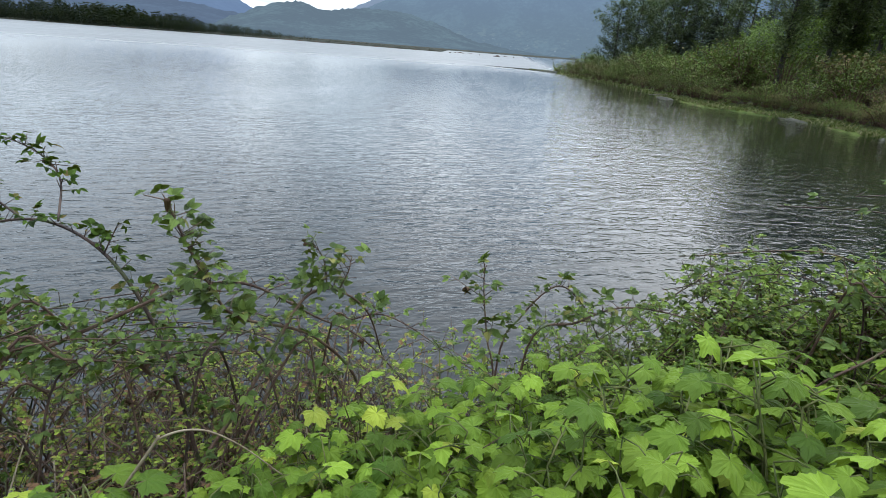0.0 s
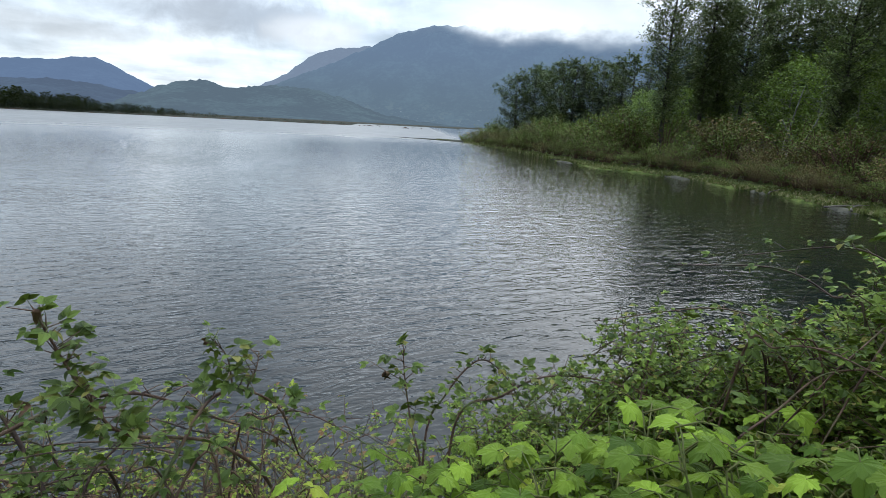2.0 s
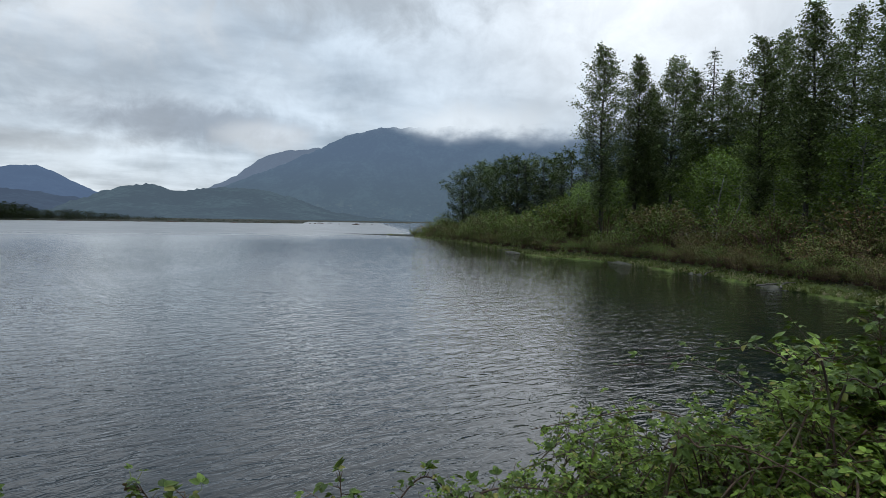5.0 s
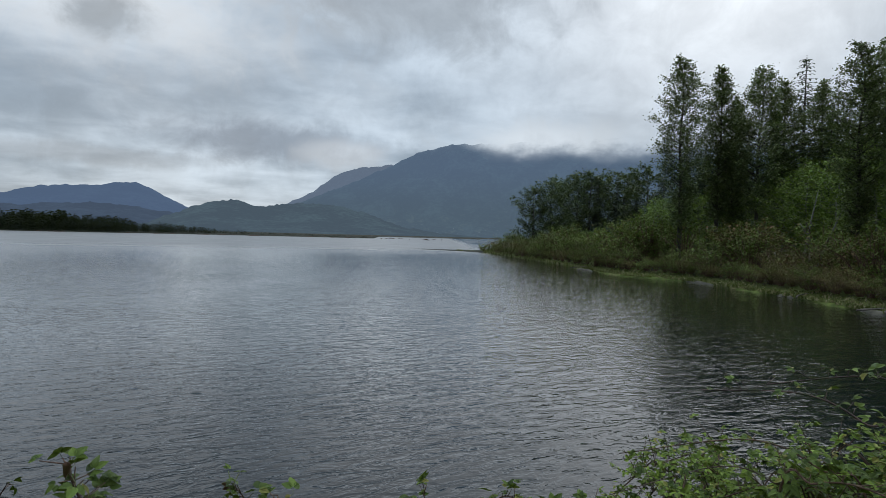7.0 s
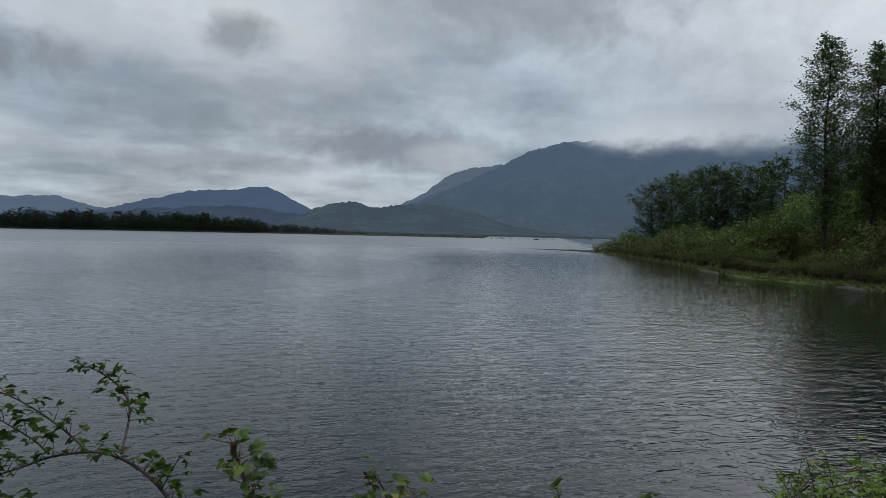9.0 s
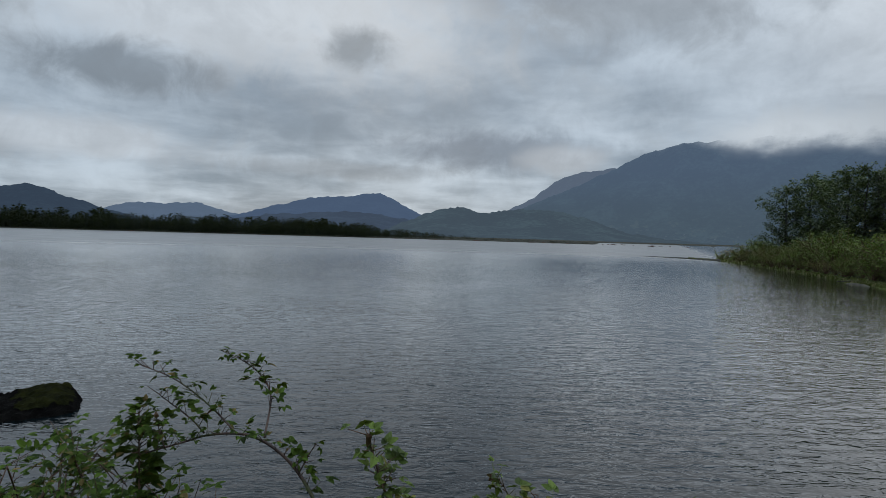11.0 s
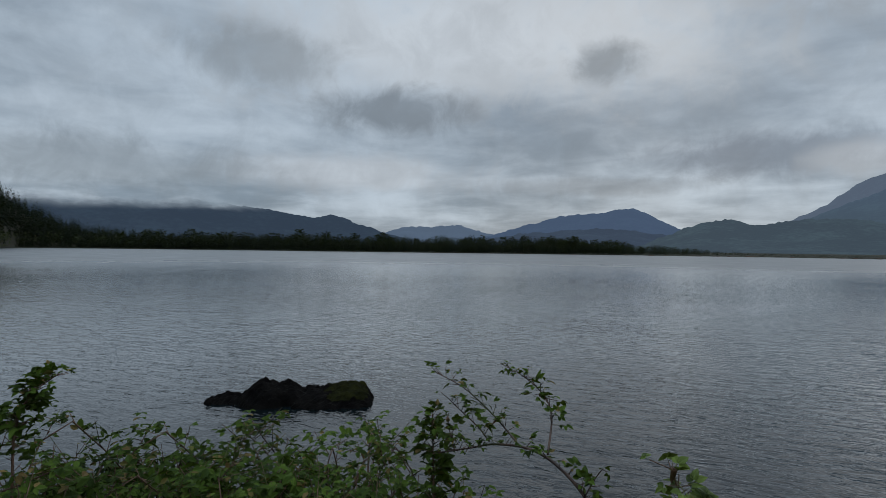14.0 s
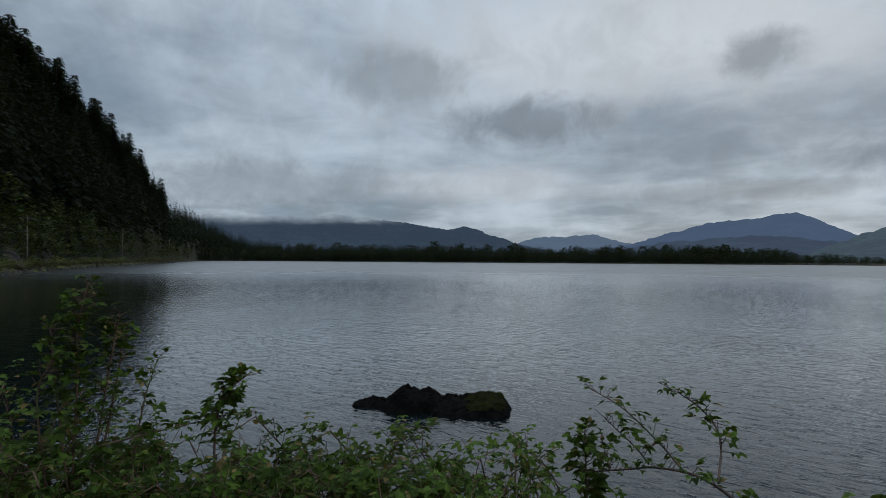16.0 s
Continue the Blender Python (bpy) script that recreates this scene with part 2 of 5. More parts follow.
def far_slope(name, forest, air, haze, fade=None, low_air=None, clearings=False):
    """A far wooded slope with blue air haze put in as its own glow; its top may fade out into the cloud."""
    m, nt, out = shader(name)
    diff = nt.nodes.new("ShaderNodeBsdfDiffuse")
    pos = nt.nodes.new("ShaderNodeTexCoord").outputs["Object"]
    patch = noise_tex(nt, pos, 0.006, 6, 0.65)
    grain = noise_tex(nt, pos, 0.05, 3, 0.6)
    f = math_node(nt, "ADD", math_node(nt, "MULTIPLY", patch, 0.6), math_node(nt, "MULTIPLY", grain, 0.4))
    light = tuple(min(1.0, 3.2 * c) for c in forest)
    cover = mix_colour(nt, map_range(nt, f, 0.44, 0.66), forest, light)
    sep = nt.nodes.new("ShaderNodeSeparateXYZ")
    nt.links.new(pos, sep.inputs[0])
    if clearings:
        # meadows, cut blocks and farm buildings along the foot
        field = map_range(nt, noise_tex(nt, pos, 0.016, 4, 0.7), 0.56, 0.64)
        field = math_node(nt, "MULTIPLY", field, map_range(nt, sep.outputs[2], 190, 70))
        cover = mix_colour(nt, field, cover, (0.13, 0.155, 0.11))
        roofs = math_node(nt, "MULTIPLY", map_range(nt, noise_tex(nt, pos, 0.07, 2, 0.5), 0.72, 0.76), map_range(nt, sep.outputs[2], 140, 60))
        cover = mix_colour(nt, roofs, cover, (0.45, 0.45, 0.43))
    nt.links.new(cover, diff.inputs[0])
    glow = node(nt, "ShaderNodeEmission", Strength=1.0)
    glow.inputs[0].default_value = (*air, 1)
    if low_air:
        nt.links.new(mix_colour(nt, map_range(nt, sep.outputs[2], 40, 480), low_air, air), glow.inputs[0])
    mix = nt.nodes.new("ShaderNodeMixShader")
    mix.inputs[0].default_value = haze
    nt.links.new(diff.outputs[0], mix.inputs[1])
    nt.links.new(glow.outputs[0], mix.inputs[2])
    last = mix.outputs[0]
    if fade:
        low, deep, x0, x1, drop = fade
        z = math_node(nt, "ADD", sep.outputs[2], map_range(nt, sep.outputs[0], x0, x1, 0.0, drop))
        z = math_node(nt, "ADD", z, math_node(nt, "MULTIPLY", math_node(nt, "SUBTRACT", noise_tex(nt, pos, 0.005, 5, 0.55), 0.5), deep * 1.3))
        gone = nt.nodes.new("ShaderNodeBsdfTransparent")
        veil = nt.nodes.new("ShaderNodeMixShader")
        nt.links.new(map_range(nt, z, low, low + deep), veil.inputs[0])
        nt.links.new(last, veil.inputs[1])
        nt.links.new(gone.outputs[0], veil.inputs[2])
        last = veil.outputs[0]
    nt.links.new(last, out.inputs[0])
    return m


def land_surface():
    """Earth, litter and moss; a pale wet rim of grass and gravel near the water, woods floor above."""
    m, nt, out = shader("bank_earth")
    p = node(nt, "ShaderNodeBsdfPrincipled", Roughness=0.9)
    p.inputs["Specular IOR Level"].default_value = 0.2
    pos = nt.nodes.new("ShaderNodeTexCoord").outputs["Object"]
    sep = nt.nodes.new("ShaderNodeSeparateXYZ")
    nt.links.new(pos, sep.inputs[0])
    coarse, fine = noise_tex(nt, pos, 0.5, 5, 0.6), noise_tex(nt, pos, 14.0, 5, 0.65)
    earth = mix_colour(nt, fine, (0.014, 0.010, 0.007), (0.055, 0.040, 0.027))
    grass = mix_colour(nt, fine, (0.05, 0.075, 0.018), (0.14, 0.16, 0.04))
    gravel = mix_colour(nt, fine, (0.14, 0.13, 0.10), (0.34, 0.31, 0.25))
    rim = mix_colour(nt, map_range(nt, coarse, 0.58, 0.66), grass, gravel)
    wet = math_node(nt, "ADD", sep.outputs[2], math_node(nt, "MULTIPLY", math_node(nt, "SUBTRACT", coarse, 0.5), 0.5))
    col = mix_colour(nt, map_range(nt, wet, 0.18, 0.5), rim, mix_colour(nt, map_range(nt, coarse, 0.4, 0.6), earth, grass))
    col = mix_colour(nt, map_range(nt, sep.outputs[2], 1.0, 1.3), col, earth)
    # near-black ground from 2.2 to 3.2 m upwards, under the hill woods
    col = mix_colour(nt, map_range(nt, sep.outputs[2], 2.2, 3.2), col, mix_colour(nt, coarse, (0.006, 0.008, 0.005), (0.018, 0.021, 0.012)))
    # brown marsh sedge on the far flats
    far = node(nt, "ShaderNodeVectorMath", operation="LENGTH")
    nt.links.new(pos, far.inputs[0])
    col = mix_colour(nt, map_range(nt, far.outputs["Value"], 220, 330), col, mix_colour(nt, coarse, (0.018, 0.018, 0.011), (0.045, 0.042, 0.024)))
    nt.links.new(col, p.inputs["Base Color"])
    b = node(nt, "ShaderNodeBump", Strength=0.6, Distance=0.05)
    nt.links.new(fine, b.inputs["Height"])
    nt.links.new(b.outputs[0], p.inputs["Normal"])
    nt.links.new(p.outputs[0], out.inputs[0])
    return m


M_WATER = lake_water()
M_LAND = land_surface()
M_BARK = surface("grey_bark", (0.026, 0.023, 0.020), (0.10, 0.092, 0.076), 2.0, 0.9, 0.7, 0.03)
M_PALE_BARK = surface("pale_bark", (0.12, 0.115, 0.10), (0.34, 0.33, 0.30), 2.0, 0.85, 0.4, 0.02)
M_POPLAR = foliage("poplar_leaves", (0.054, 0.077, 0.035), (0.207, 0.254, 0.104), (0.279, 0.290, 0.145), 0.2, spec=0.2)
M_FRESH = foliage("fresh_maple_leaves", (0.084, 0.138, 0.034), (0.285, 0.389, 0.089), (0.335, 0.374, 0.118), 0.28, spec=0.2)
M_ALDER = foliage("alder_leaves", (0.036, 0.052, 0.026), (0.140, 0.180, 0.074), (0.20, 0.21, 0.10), 0.18, spec=0.15)
M_FIR = foliage("fir_needles", (0.050, 0.077, 0.055), (0.143, 0.182, 0.110), (0.209, 0.220, 0.132), 0.12, 0.6, spec=0.2)
M_WILLOW = foliage("willow_leaves", (0.054, 0.083, 0.023), (0.222, 0.284, 0.075), (0.258, 0.207, 0.093), 0.2, 0.65, 0.85, 0.15)
M_RUSSET = foliage("russet_twigs_and_leaves", (0.081, 0.078, 0.032), (0.247, 0.230, 0.092), (0.287, 0.167, 0.098), 0.2, 0.7, 0.74, 0.1)
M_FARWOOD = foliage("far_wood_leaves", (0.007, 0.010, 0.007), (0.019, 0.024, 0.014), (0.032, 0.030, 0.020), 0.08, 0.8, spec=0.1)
# fir needles again, with their backlit dark look put into the colour
M_HILLFIR = foliage("silhouette_needles", (0.005, 0.008, 0.006), (0.014, 0.019, 0.012), (0.030, 0.034, 0.018), 0.05, 0.8, 0.93, 0.08)
M_SEDGE = foliage("sedge_blades", (0.065, 0.08, 0.022), (0.20, 0.22, 0.068), (0.30, 0.26, 0.14), 0.2, oddness=0.7)
M_BIGLEAF = foliage("broad_bright_leaves", (0.034, 0.075, 0.009), (0.235, 0.334, 0.032), (0.357, 0.395, 0.047), 0.14, 0.5, 0.92, 0.16)
M_BRAMBLE = foliage("bramble_leaves", (0.022, 0.046, 0.010), (0.250, 0.340, 0.050), (0.30, 0.26, 0.065), 0.10, 0.45, 0.90, 0.14)
# bramble_leaves again, the dark silhouette look of the left put into the colour
M_DARKBRAMBLE = foliage("shaded_bramble_leaves", (0.00945, 0.0216, 0.00405), (0.0783, 0.1269, 0.01755), (0.1755, 0.1215, 0.0459), 0.12, 0.62, 0.90, 0.08)
M_DEAD = foliage("dead_leaves", (0.030, 0.015, 0.010), (0.10, 0.055, 0.034), (0.18, 0.11, 0.07), 0.1, 0.7, 0.7, 0.1)
M_CANE = surface("bramble_cane", (0.068, 0.038, 0.029), (0.185, 0.115, 0.080), 14.0, 0.6, 0.3, 0.004, (0.11, 0.13, 0.05), spec=0.15)
# darker copy of bramble_cane, its silhouette look put into the colour
M_DARKCANE = surface("dark_bramble_cane", (0.0338, 0.0221, 0.0182), (0.13, 0.078, 0.0598), 14.0, 0.6, 0.3, 0.004, (0.065, 0.0715, 0.0286))
M_STALK = surface("green_stalk", (0.07, 0.10, 0.03), (0.17, 0.16, 0.06), 14.0, 0.6, 0.2, 0.003, spec=0.12)
M_STRAW = surface("dry_straw", (0.17, 0.12, 0.075), (0.38, 0.30, 0.20), 10.0, 0.8, 0.2, 0.003)
M_TWIG = surface("dry_twigs", (0.06525, 0.0406, 0.0319), (0.2175, 0.1377, 0.1015), 10.0, 0.85, 0.2, 0.003, spec=0.1)
M_ROCK = surface("dark_rock", (0.0022, 0.002, 0.002), (0.010, 0.009, 0.008), 4.0, 0.9, 1.0, 0.08, spec=0.04)
M_ROADSIDE = foliage("roadside_leaves", (0.018, 0.028, 0.010), (0.075, 0.098, 0.035), (0.11, 0.09, 0.045), 0.12, 0.7, 0.85, 0.1)
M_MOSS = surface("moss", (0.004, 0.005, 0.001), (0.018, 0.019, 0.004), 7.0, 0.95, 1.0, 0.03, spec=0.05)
M_CLIFF = surface("grey_cliff", (0.018, 0.016, 0.014), (0.075, 0.068, 0.058), 0.5, 0.9, 0.9, 0.4)
M_WOOD = surface("weathered_wood", (0.09, 0.075, 0.06), (0.22, 0.19, 0.16), 1.5, 0.85, 0.4, 0.01)
M_WIRE = surface("grey_wire", (0.03, 0.03, 0.033), (0.06, 0.06, 0.065), 5.0, 0.7, 0.05, 0.001)
M_ASPHALT = surface("asphalt", (0.035, 0.035, 0.036), (0.07, 0.07, 0.07), 4.0, 0.9, 0.3, 0.01)
M_MUD = surface("dark_mud", (0.016, 0.016, 0.012), (0.055, 0.055, 0.034), 0.8, 0.85, 0.5, 0.05)
M_BARE = foliage("sparse_bramble_leaves", (0.066, 0.0984, 0.0192), (0.36, 0.42, 0.06), (0.228, 0.12, 0.06), 0.14, 0.5, 0.72, 0.14)
M_CANELEAF = foliage("cane_leaves", (0.030, 0.054, 0.013), (0.155, 0.212, 0.042), (0.22, 0.20, 0.05), 0.16, 0.45, 0.88, 0.15)


# ---- mesh tools ----
def mesh_of(name, verts, faces, material, smooth=False):
    me = bpy.data.meshes.new(name)
    me.from_pydata([tuple(v) for v in verts], [], [tuple(f) for f in faces])
    me.materials.append(material)
    if smooth:
        me.polygons.foreach_set("use_smooth", [True] * len(me.polygons))
    me.update()
    return me


def part(name, me, parent, label=""):
    ob = new(name, me)
    ob.parent = parent
    return tagged(ob, label)


def again(ob, m):
    """A copy at the pose and size m, whatever the size at which the first one stands."""
    s = ob.scale
    return copy_thing(ob, m @ Matrix.Diagonal((1 / s.x, 1 / s.y, 1 / s.z, 1)))


class Heap:
    """Collects vertices and faces of one mesh."""

    def __init__(self):
        self.v, self.f, self.n = [], [], 0

    def add(self, verts, faces):
        verts = np.asarray(verts, float)
        self.v.append(verts)
        k = self.n
        self.f.extend([tuple(i + k for i in f) for f in faces])
        self.n += len(verts)

    def mesh(self, name, material, smooth=False):
        v = np.concatenate(self.v) if self.v else np.zeros((0, 3))
        return mesh_of(name, v.tolist(), self.f, material, smooth)


def tube(heap, pts, radii, sides=6, closed=True, root=None):
    """A tapered round limb along pts; root: the vertex of the heap from which it grows."""
    pts = [Vector(p) for p in pts]
    verts, faces = [], []
    n = len(pts)
    for i, p in enumerate(pts):
        d = (pts[min(i + 1, n - 1)] - pts[max(i - 1, 0)]).normalized()
        a = d.cross(Vector((0.31, 0.17, 0.93)))
        a = a.normalized() if a.length > 1e-4 else Vector((1, 0, 0))
        b = d.cross(a)
        for k in range(sides):
            w = 2 * math.pi * k / sides
            verts.append(p + (a * math.cos(w) + b * math.sin(w)) * radii[i])
    for i in range(n - 1):
        for k in range(sides):
            q = (k + 1) % sides
            faces.append((i * sides + k, i * sides + q, (i + 1) * sides + q, (i + 1) * sides + k))
    if closed:
        faces.append(tuple(range(sides))[::-1])
        faces.append(tuple((n - 1) * sides + k for k in range(sides)))
    if root is not None:
        faces.append((0, 1, root - heap.n))
    heap.add([tuple(v) for v in verts], faces)


def glide(ctrl, n):
    """n points on a smooth curve through the control points."""
    c = [Vector(p) for p in ctrl]
    c = [c[0] * 2 - c[1]] + c + [c[-1] * 2 - c[-2]]
    out = []
    m = len(c) - 3
    for i in range(n):
        s = i / (n - 1) * m
        k = min(int(s), m - 1)
        u = s - k
        p0, p1, p2, p3 = c[k:k + 4]
        out.append(0.5 * ((2 * p1) + (p2 - p0) * u + (2 * p0 - 5 * p1 + 4 * p2 - p3) * u * u + (3 * p1 - p0 - 3 * p2 + p3) * u ** 3))
    return out


def frames_of(dirs, ups):
    """Rotation matrices (n, 3, 3) whose columns are side, along, up."""
    y = dirs / np.maximum(np.linalg.norm(dirs, axis=1, keepdims=True), 1e-9)
    x = np.cross(y, ups)
    x /= np.maximum(np.linalg.norm(x, axis=1, keepdims=True), 1e-9)
    z = np.cross(x, y)
    return np.stack([x, y, z], 2)


def strew(heap, leaf, pos, dirs, ups, sizes):
    """Sets a copy of the leaf (verts, faces) at every place."""
    lv, lf = np.asarray(leaf[0], float), leaf[1]
    rot = frames_of(np.asarray(dirs, float), np.asarray(ups, float))
    v = np.einsum("nij,kj->nki", rot, lv) * np.asarray(sizes, float)[:, None, None] + np.asarray(pos, float)[:, None, :]
    heap.add(v.reshape(-1, 3), [tuple(i + k * len(lv) for i in f) for k in range(len(v)) for f in lf])


# leaves, base at the origin, along +y, one unit long
SPRAY = ([(0, 0, 0), (0.42, 0.35, 0.10), (0.12, 1.0, -0.05), (-0.38, 0.5, 0.12)], [(0, 1, 2, 3)])
KITE = ([(0, 0, 0), (0.26, 0.45, -0.03), (0, 1, -0.18), (-0.26, 0.45, -0.03)], [(0, 1, 2, 3)])


def leaflet(width=0.36, fold=0.13, droop=0.28):
    """An oval toothed leaflet folded along its rib."""
    side = [(0.0, 0.0), (0.62, 0.14), (0.80, 0.22), (0.92, 0.36), (1.0, 0.44), (0.80, 0.58), (0.80, 0.66), (0.46, 0.82), (0.30, 0.90)]
    v, f = [], []
    ribs = [0.0, 0.14, 0.22, 0.36, 0.42, 0.58, 0.66, 0.82, 0.90, 1.0]
    for y in ribs:
        v.append((0, y, -droop * y * y))
    n = len(ribs)
    for s in (1, -1):
        k0 = len(v)
        for w, y in side[1:]:
            v.append((s * w * width, y, fold * w - droop * y * y))
        m = len(side) - 1
        for i in range(m + 1):
            a, b = i, i + 1
            c = k0 + min(i, m - 1)
            d = k0 + i - 1
            tri = [(a, c, b)] if i == 0 else ([(a, d, b)] if i == m else [(a, d, c, b)])
            f += tri if s > 0 else [t[::-1] for t in tri]
    return v, f


def palmate(seed, lobes=5):
    """A broad leaf with pointed toothed lobes, like a maple's, creased along its ribs and hanging at the rim."""
    rng = random.Random(seed)
    v, f = [(0, 0, 0)], []
    n = 40
    ribs = [0, 52, -52, 108, -108]
    reach = [1.0, 0.86, 0.86, 0.60, 0.60]
    for i in range(n):
        th = -158 + 316 * i / (n - 1)
        r = 0.16
        for a, q in zip(ribs, reach):
            d = abs(th - a)
            r = max(r, q * max(0.0, 1 - (d / 50) ** 1.4), 0.74 * q * max(0.0, 1 - (d / 80) ** 3))
        tooth = 0.04 if i % 2 else -0.035
        r = max(0.12, r + tooth + rng.uniform(-0.02, 0.02))
        near = min(abs(th - a) for a in ribs)
        x, y = math.sin(radians(th)) * r, math.cos(radians(th)) * r
        z = 0.13 * min(near / 26, 1) * r - 0.42 * r * r + 0.06 * math.sin(3 * radians(th) + seed)
        v.append((x * 0.72, y * 0.72, z * 0.72))
    inner = len(v)
    for i in range(n):
        x, y, z = v[1 + i]
        th = -158 + 316 * i / (n - 1)
        near = min(abs(th - a) for a in ribs)
        v.append((x * 0.5, y * 0.5, 0.11 * min(near / 26, 1) * 0.5 - 0.06))
    for i in range(n - 1):
        f.append((0, inner + i + 1, inner + i))
        f.append((inner + i, inner + i + 1, 1 + i + 1, 1 + i))
    return v, f


LEAFLET = leaflet()
TRIFOLIATE = Heap()
for _ang, _s in ((0, 1.0), (62, 0.86), (-62, 0.86)):
    _a = radians(_ang)
    strew(TRIFOLIATE, LEAFLET, [(math.sin(_a) * 0.06, 0.35 + math.cos(_a) * 0.06, 0)], [(math.sin(_a), math.cos(_a), 0.0)], [(0, 0, 1)], [_s * 0.75])
TRIFOLIATE.add([(-0.012, 0, 0), (0.012, 0, 0), (0.012, 0.4, 0), (-0.012, 0.4, 0)], [(0, 1, 2, 3)])
TRI_LEAF = (np.concatenate(TRIFOLIATE.v), TRIFOLIATE.f)


# ---- the lie of the land ----
def table(pairs):
    a = np.array(pairs, float)
    return lambda t: np.interp(t, a[:, 0], a[:, 1])


NEAR_SHORE = table([(-72, 14), (-60, 8.5), (-45, 6.0), (-30, 4.8), (0, 3.9), (25, 3.8), (50, 4.0), (70, 4.3), (85, 5.0), (95, 6.5), (103, 11), (110, 35), (113, 80)])
FAR_SHORE = table([(-72, 14.2), (-66, 16), (-58, 22), (-50, 28), (-42.4, 32.5), (-38, 35.2), (-34, 39.5), (-29.6, 43.5), (-25.5, 49.5), (-22.6, 52), (-18, 55), (-13.6, 65),
                   (-8.2, 91), (-5.2, 109), (-3.8, 122), (-3.55, 900), (6.6, 900), (7.0, 465), (21, 462), (33, 453), (44, 441), (55, 446), (64, 464), (72, 490), (80, 520),
                   (85.2, 525), (86.2, 455), (87.85, 322), (91.6, 223), (95.7, 160), (98.5, 138), (100.2, 117), (106, 98), (113, 80.2)])
BANK = table([(-72, 1.5), (-13, 1.4), (-8, 0.7), (-4.5, 0.35), (85, 0.5), (87, 1.5), (113, 1.5)])
# crest of the wooded hill: its top seen under this angle, and how far inland it stands
CREST_UP = table([(76, 0.0), (80.4, 0.8), (82, 1.4), (83.7, 2.2), (86, 3.6), (88.2, 4.1), (88.5, 4.4), (89.4, 6.0), (91.2, 8.2), (94, 11.5), (95.7, 12.2), (97.7, 13.6), (100.5, 16.4), (106, 21), (113, 28), (120, 32), (180, 32)])
CREST_IN = table([(76, 120), (88.2, 150), (88.5, 75), (95, 105), (100, 120), (113, 110), (180, 90)])


def hill_height(az, r, shore):
    """Height over the flat of the wooded hill to the left; the unseen slope behind the camera is added to block sky
    light.
    """
    a = abs(az) if az < -60 else az
    if a < 76:
        return 0.0
    top = CREST_UP(a) * (1.0 if az > 0 else 0.6)
    inland = CREST_IN(a)
    start = shore + 16
    crest = shore + inland
    full = max(0.0, crest * math.tan(radians(top)) - 3)
    s = min(1.0, max(0.0, (r - start) / (crest - start)))
    back = 1.0 if r < crest else max(0.75, 1 - (r - crest) / 900)
    return full * (s ** 0.85) * back


def near_ground(az, r):
    """Height of the bank on which the camera stands."""
    shore = float(NEAR_SHORE(az))
    s = min(1.0, max(0.0, (r - 0.9) / max(shore - 0.9, 0.1)))
    return 1.55 * (1 - s * s * (3 - 2 * s)) if -72 < az < 113 else 1.55


def lay_of_land():
    fine = np.arange(-74, 115.01, 0.35)
    azs = np.concatenate([np.arange(-180, -74, 4.0), fine, np.arange(118, 180, 4.0)])
    verts, cols = [], []
    for az in azs:
        n0, f0 = float(NEAR_SHORE(az)), float(FAR_SHORE(az))
        sea = -72 < az < 113
        depth = min(1.0, 0.15 + max(0.0, (f0 - n0) / 12)) if sea else 0.0
        rs, zs = [], []
        for i in range(22):
            r = 0.25 + (n0 - 0.25) * i / 21
            rs.append(r)
            zs.append(near_ground(az, r) if sea else 1.55)
        for i in range(1, 13):
            s = i / 13
            s = s ** 2.2
            r = n0 + (f0 - n0) * s
            rs.append(r)
            edge = min((r - n0) / 2.5, (f0 - r) / 3.0, 1.0)
            zs.append(-0.9 * depth * edge if sea else 1.55)
        for i in range(8):
            r = f0 + 14 * (i / 7) ** 1.5
            rs.append(r)
            s = i / 7
            zs.append(float(BANK(az)) * min(1.0, s * 1.1) if sea else 1.55)
        far = f0 + float(CREST_IN(abs(az) if az < -60 else max(az, 76)))
        for i in range(1, 17):
            r = f0 + 14 + (far - f0 - 14) * i / 16
            rs.append(r)
            zs.append(-1.0 if -9.5 < az < -3.55 and r > f0 + 22 else float(BANK(az)) + hill_height(az, r, f0))
        for i in range(1, 9):
            r = far + (4700 - far) * (i / 8) ** 2
            rs.append(r)
            zs.append(-1.0 if -9.5 < az < -3.55 and r < 900 else 1.5 + hill_height(az, r, f0))
        col = []
        for r, z in zip(rs, zs):
            p = bearing(az, r)
            amp = 0.05 if r < 14 else (0.16 if r < 200 else 0.5)
            if abs(r - f0) < 25:
                amp = 0.14
            k = noise.noise(Vector((p.x, p.y, 0)) * (0.9 if r < 14 else 0.25))
            z2 = z + amp * k + (3.5 * noise.noise(Vector((p.x, p.y, 3)) * 0.03) * min(1.0, max(0.0, (z - 3) / 10)))
            col.append((p.x, p.y, z2))
        cols.append(col)
    m = len(cols[0])
    for col in cols:
        verts += col
    faces = []
    n = len(cols)
    for i in range(n):
        j = (i + 1) % n
        for k in range(m - 1):
            faces.append((i * m + k, j * m + k, j * m + k + 1, i * m + k + 1)[::-1])
    faces.append(tuple(i * m for i in range(n)))
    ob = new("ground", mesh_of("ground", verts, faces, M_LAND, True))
    return tagged(ob, "earthy lake banks with moss, grass and leaf litter", "ground", kind="structure")


ground = lay_of_land()


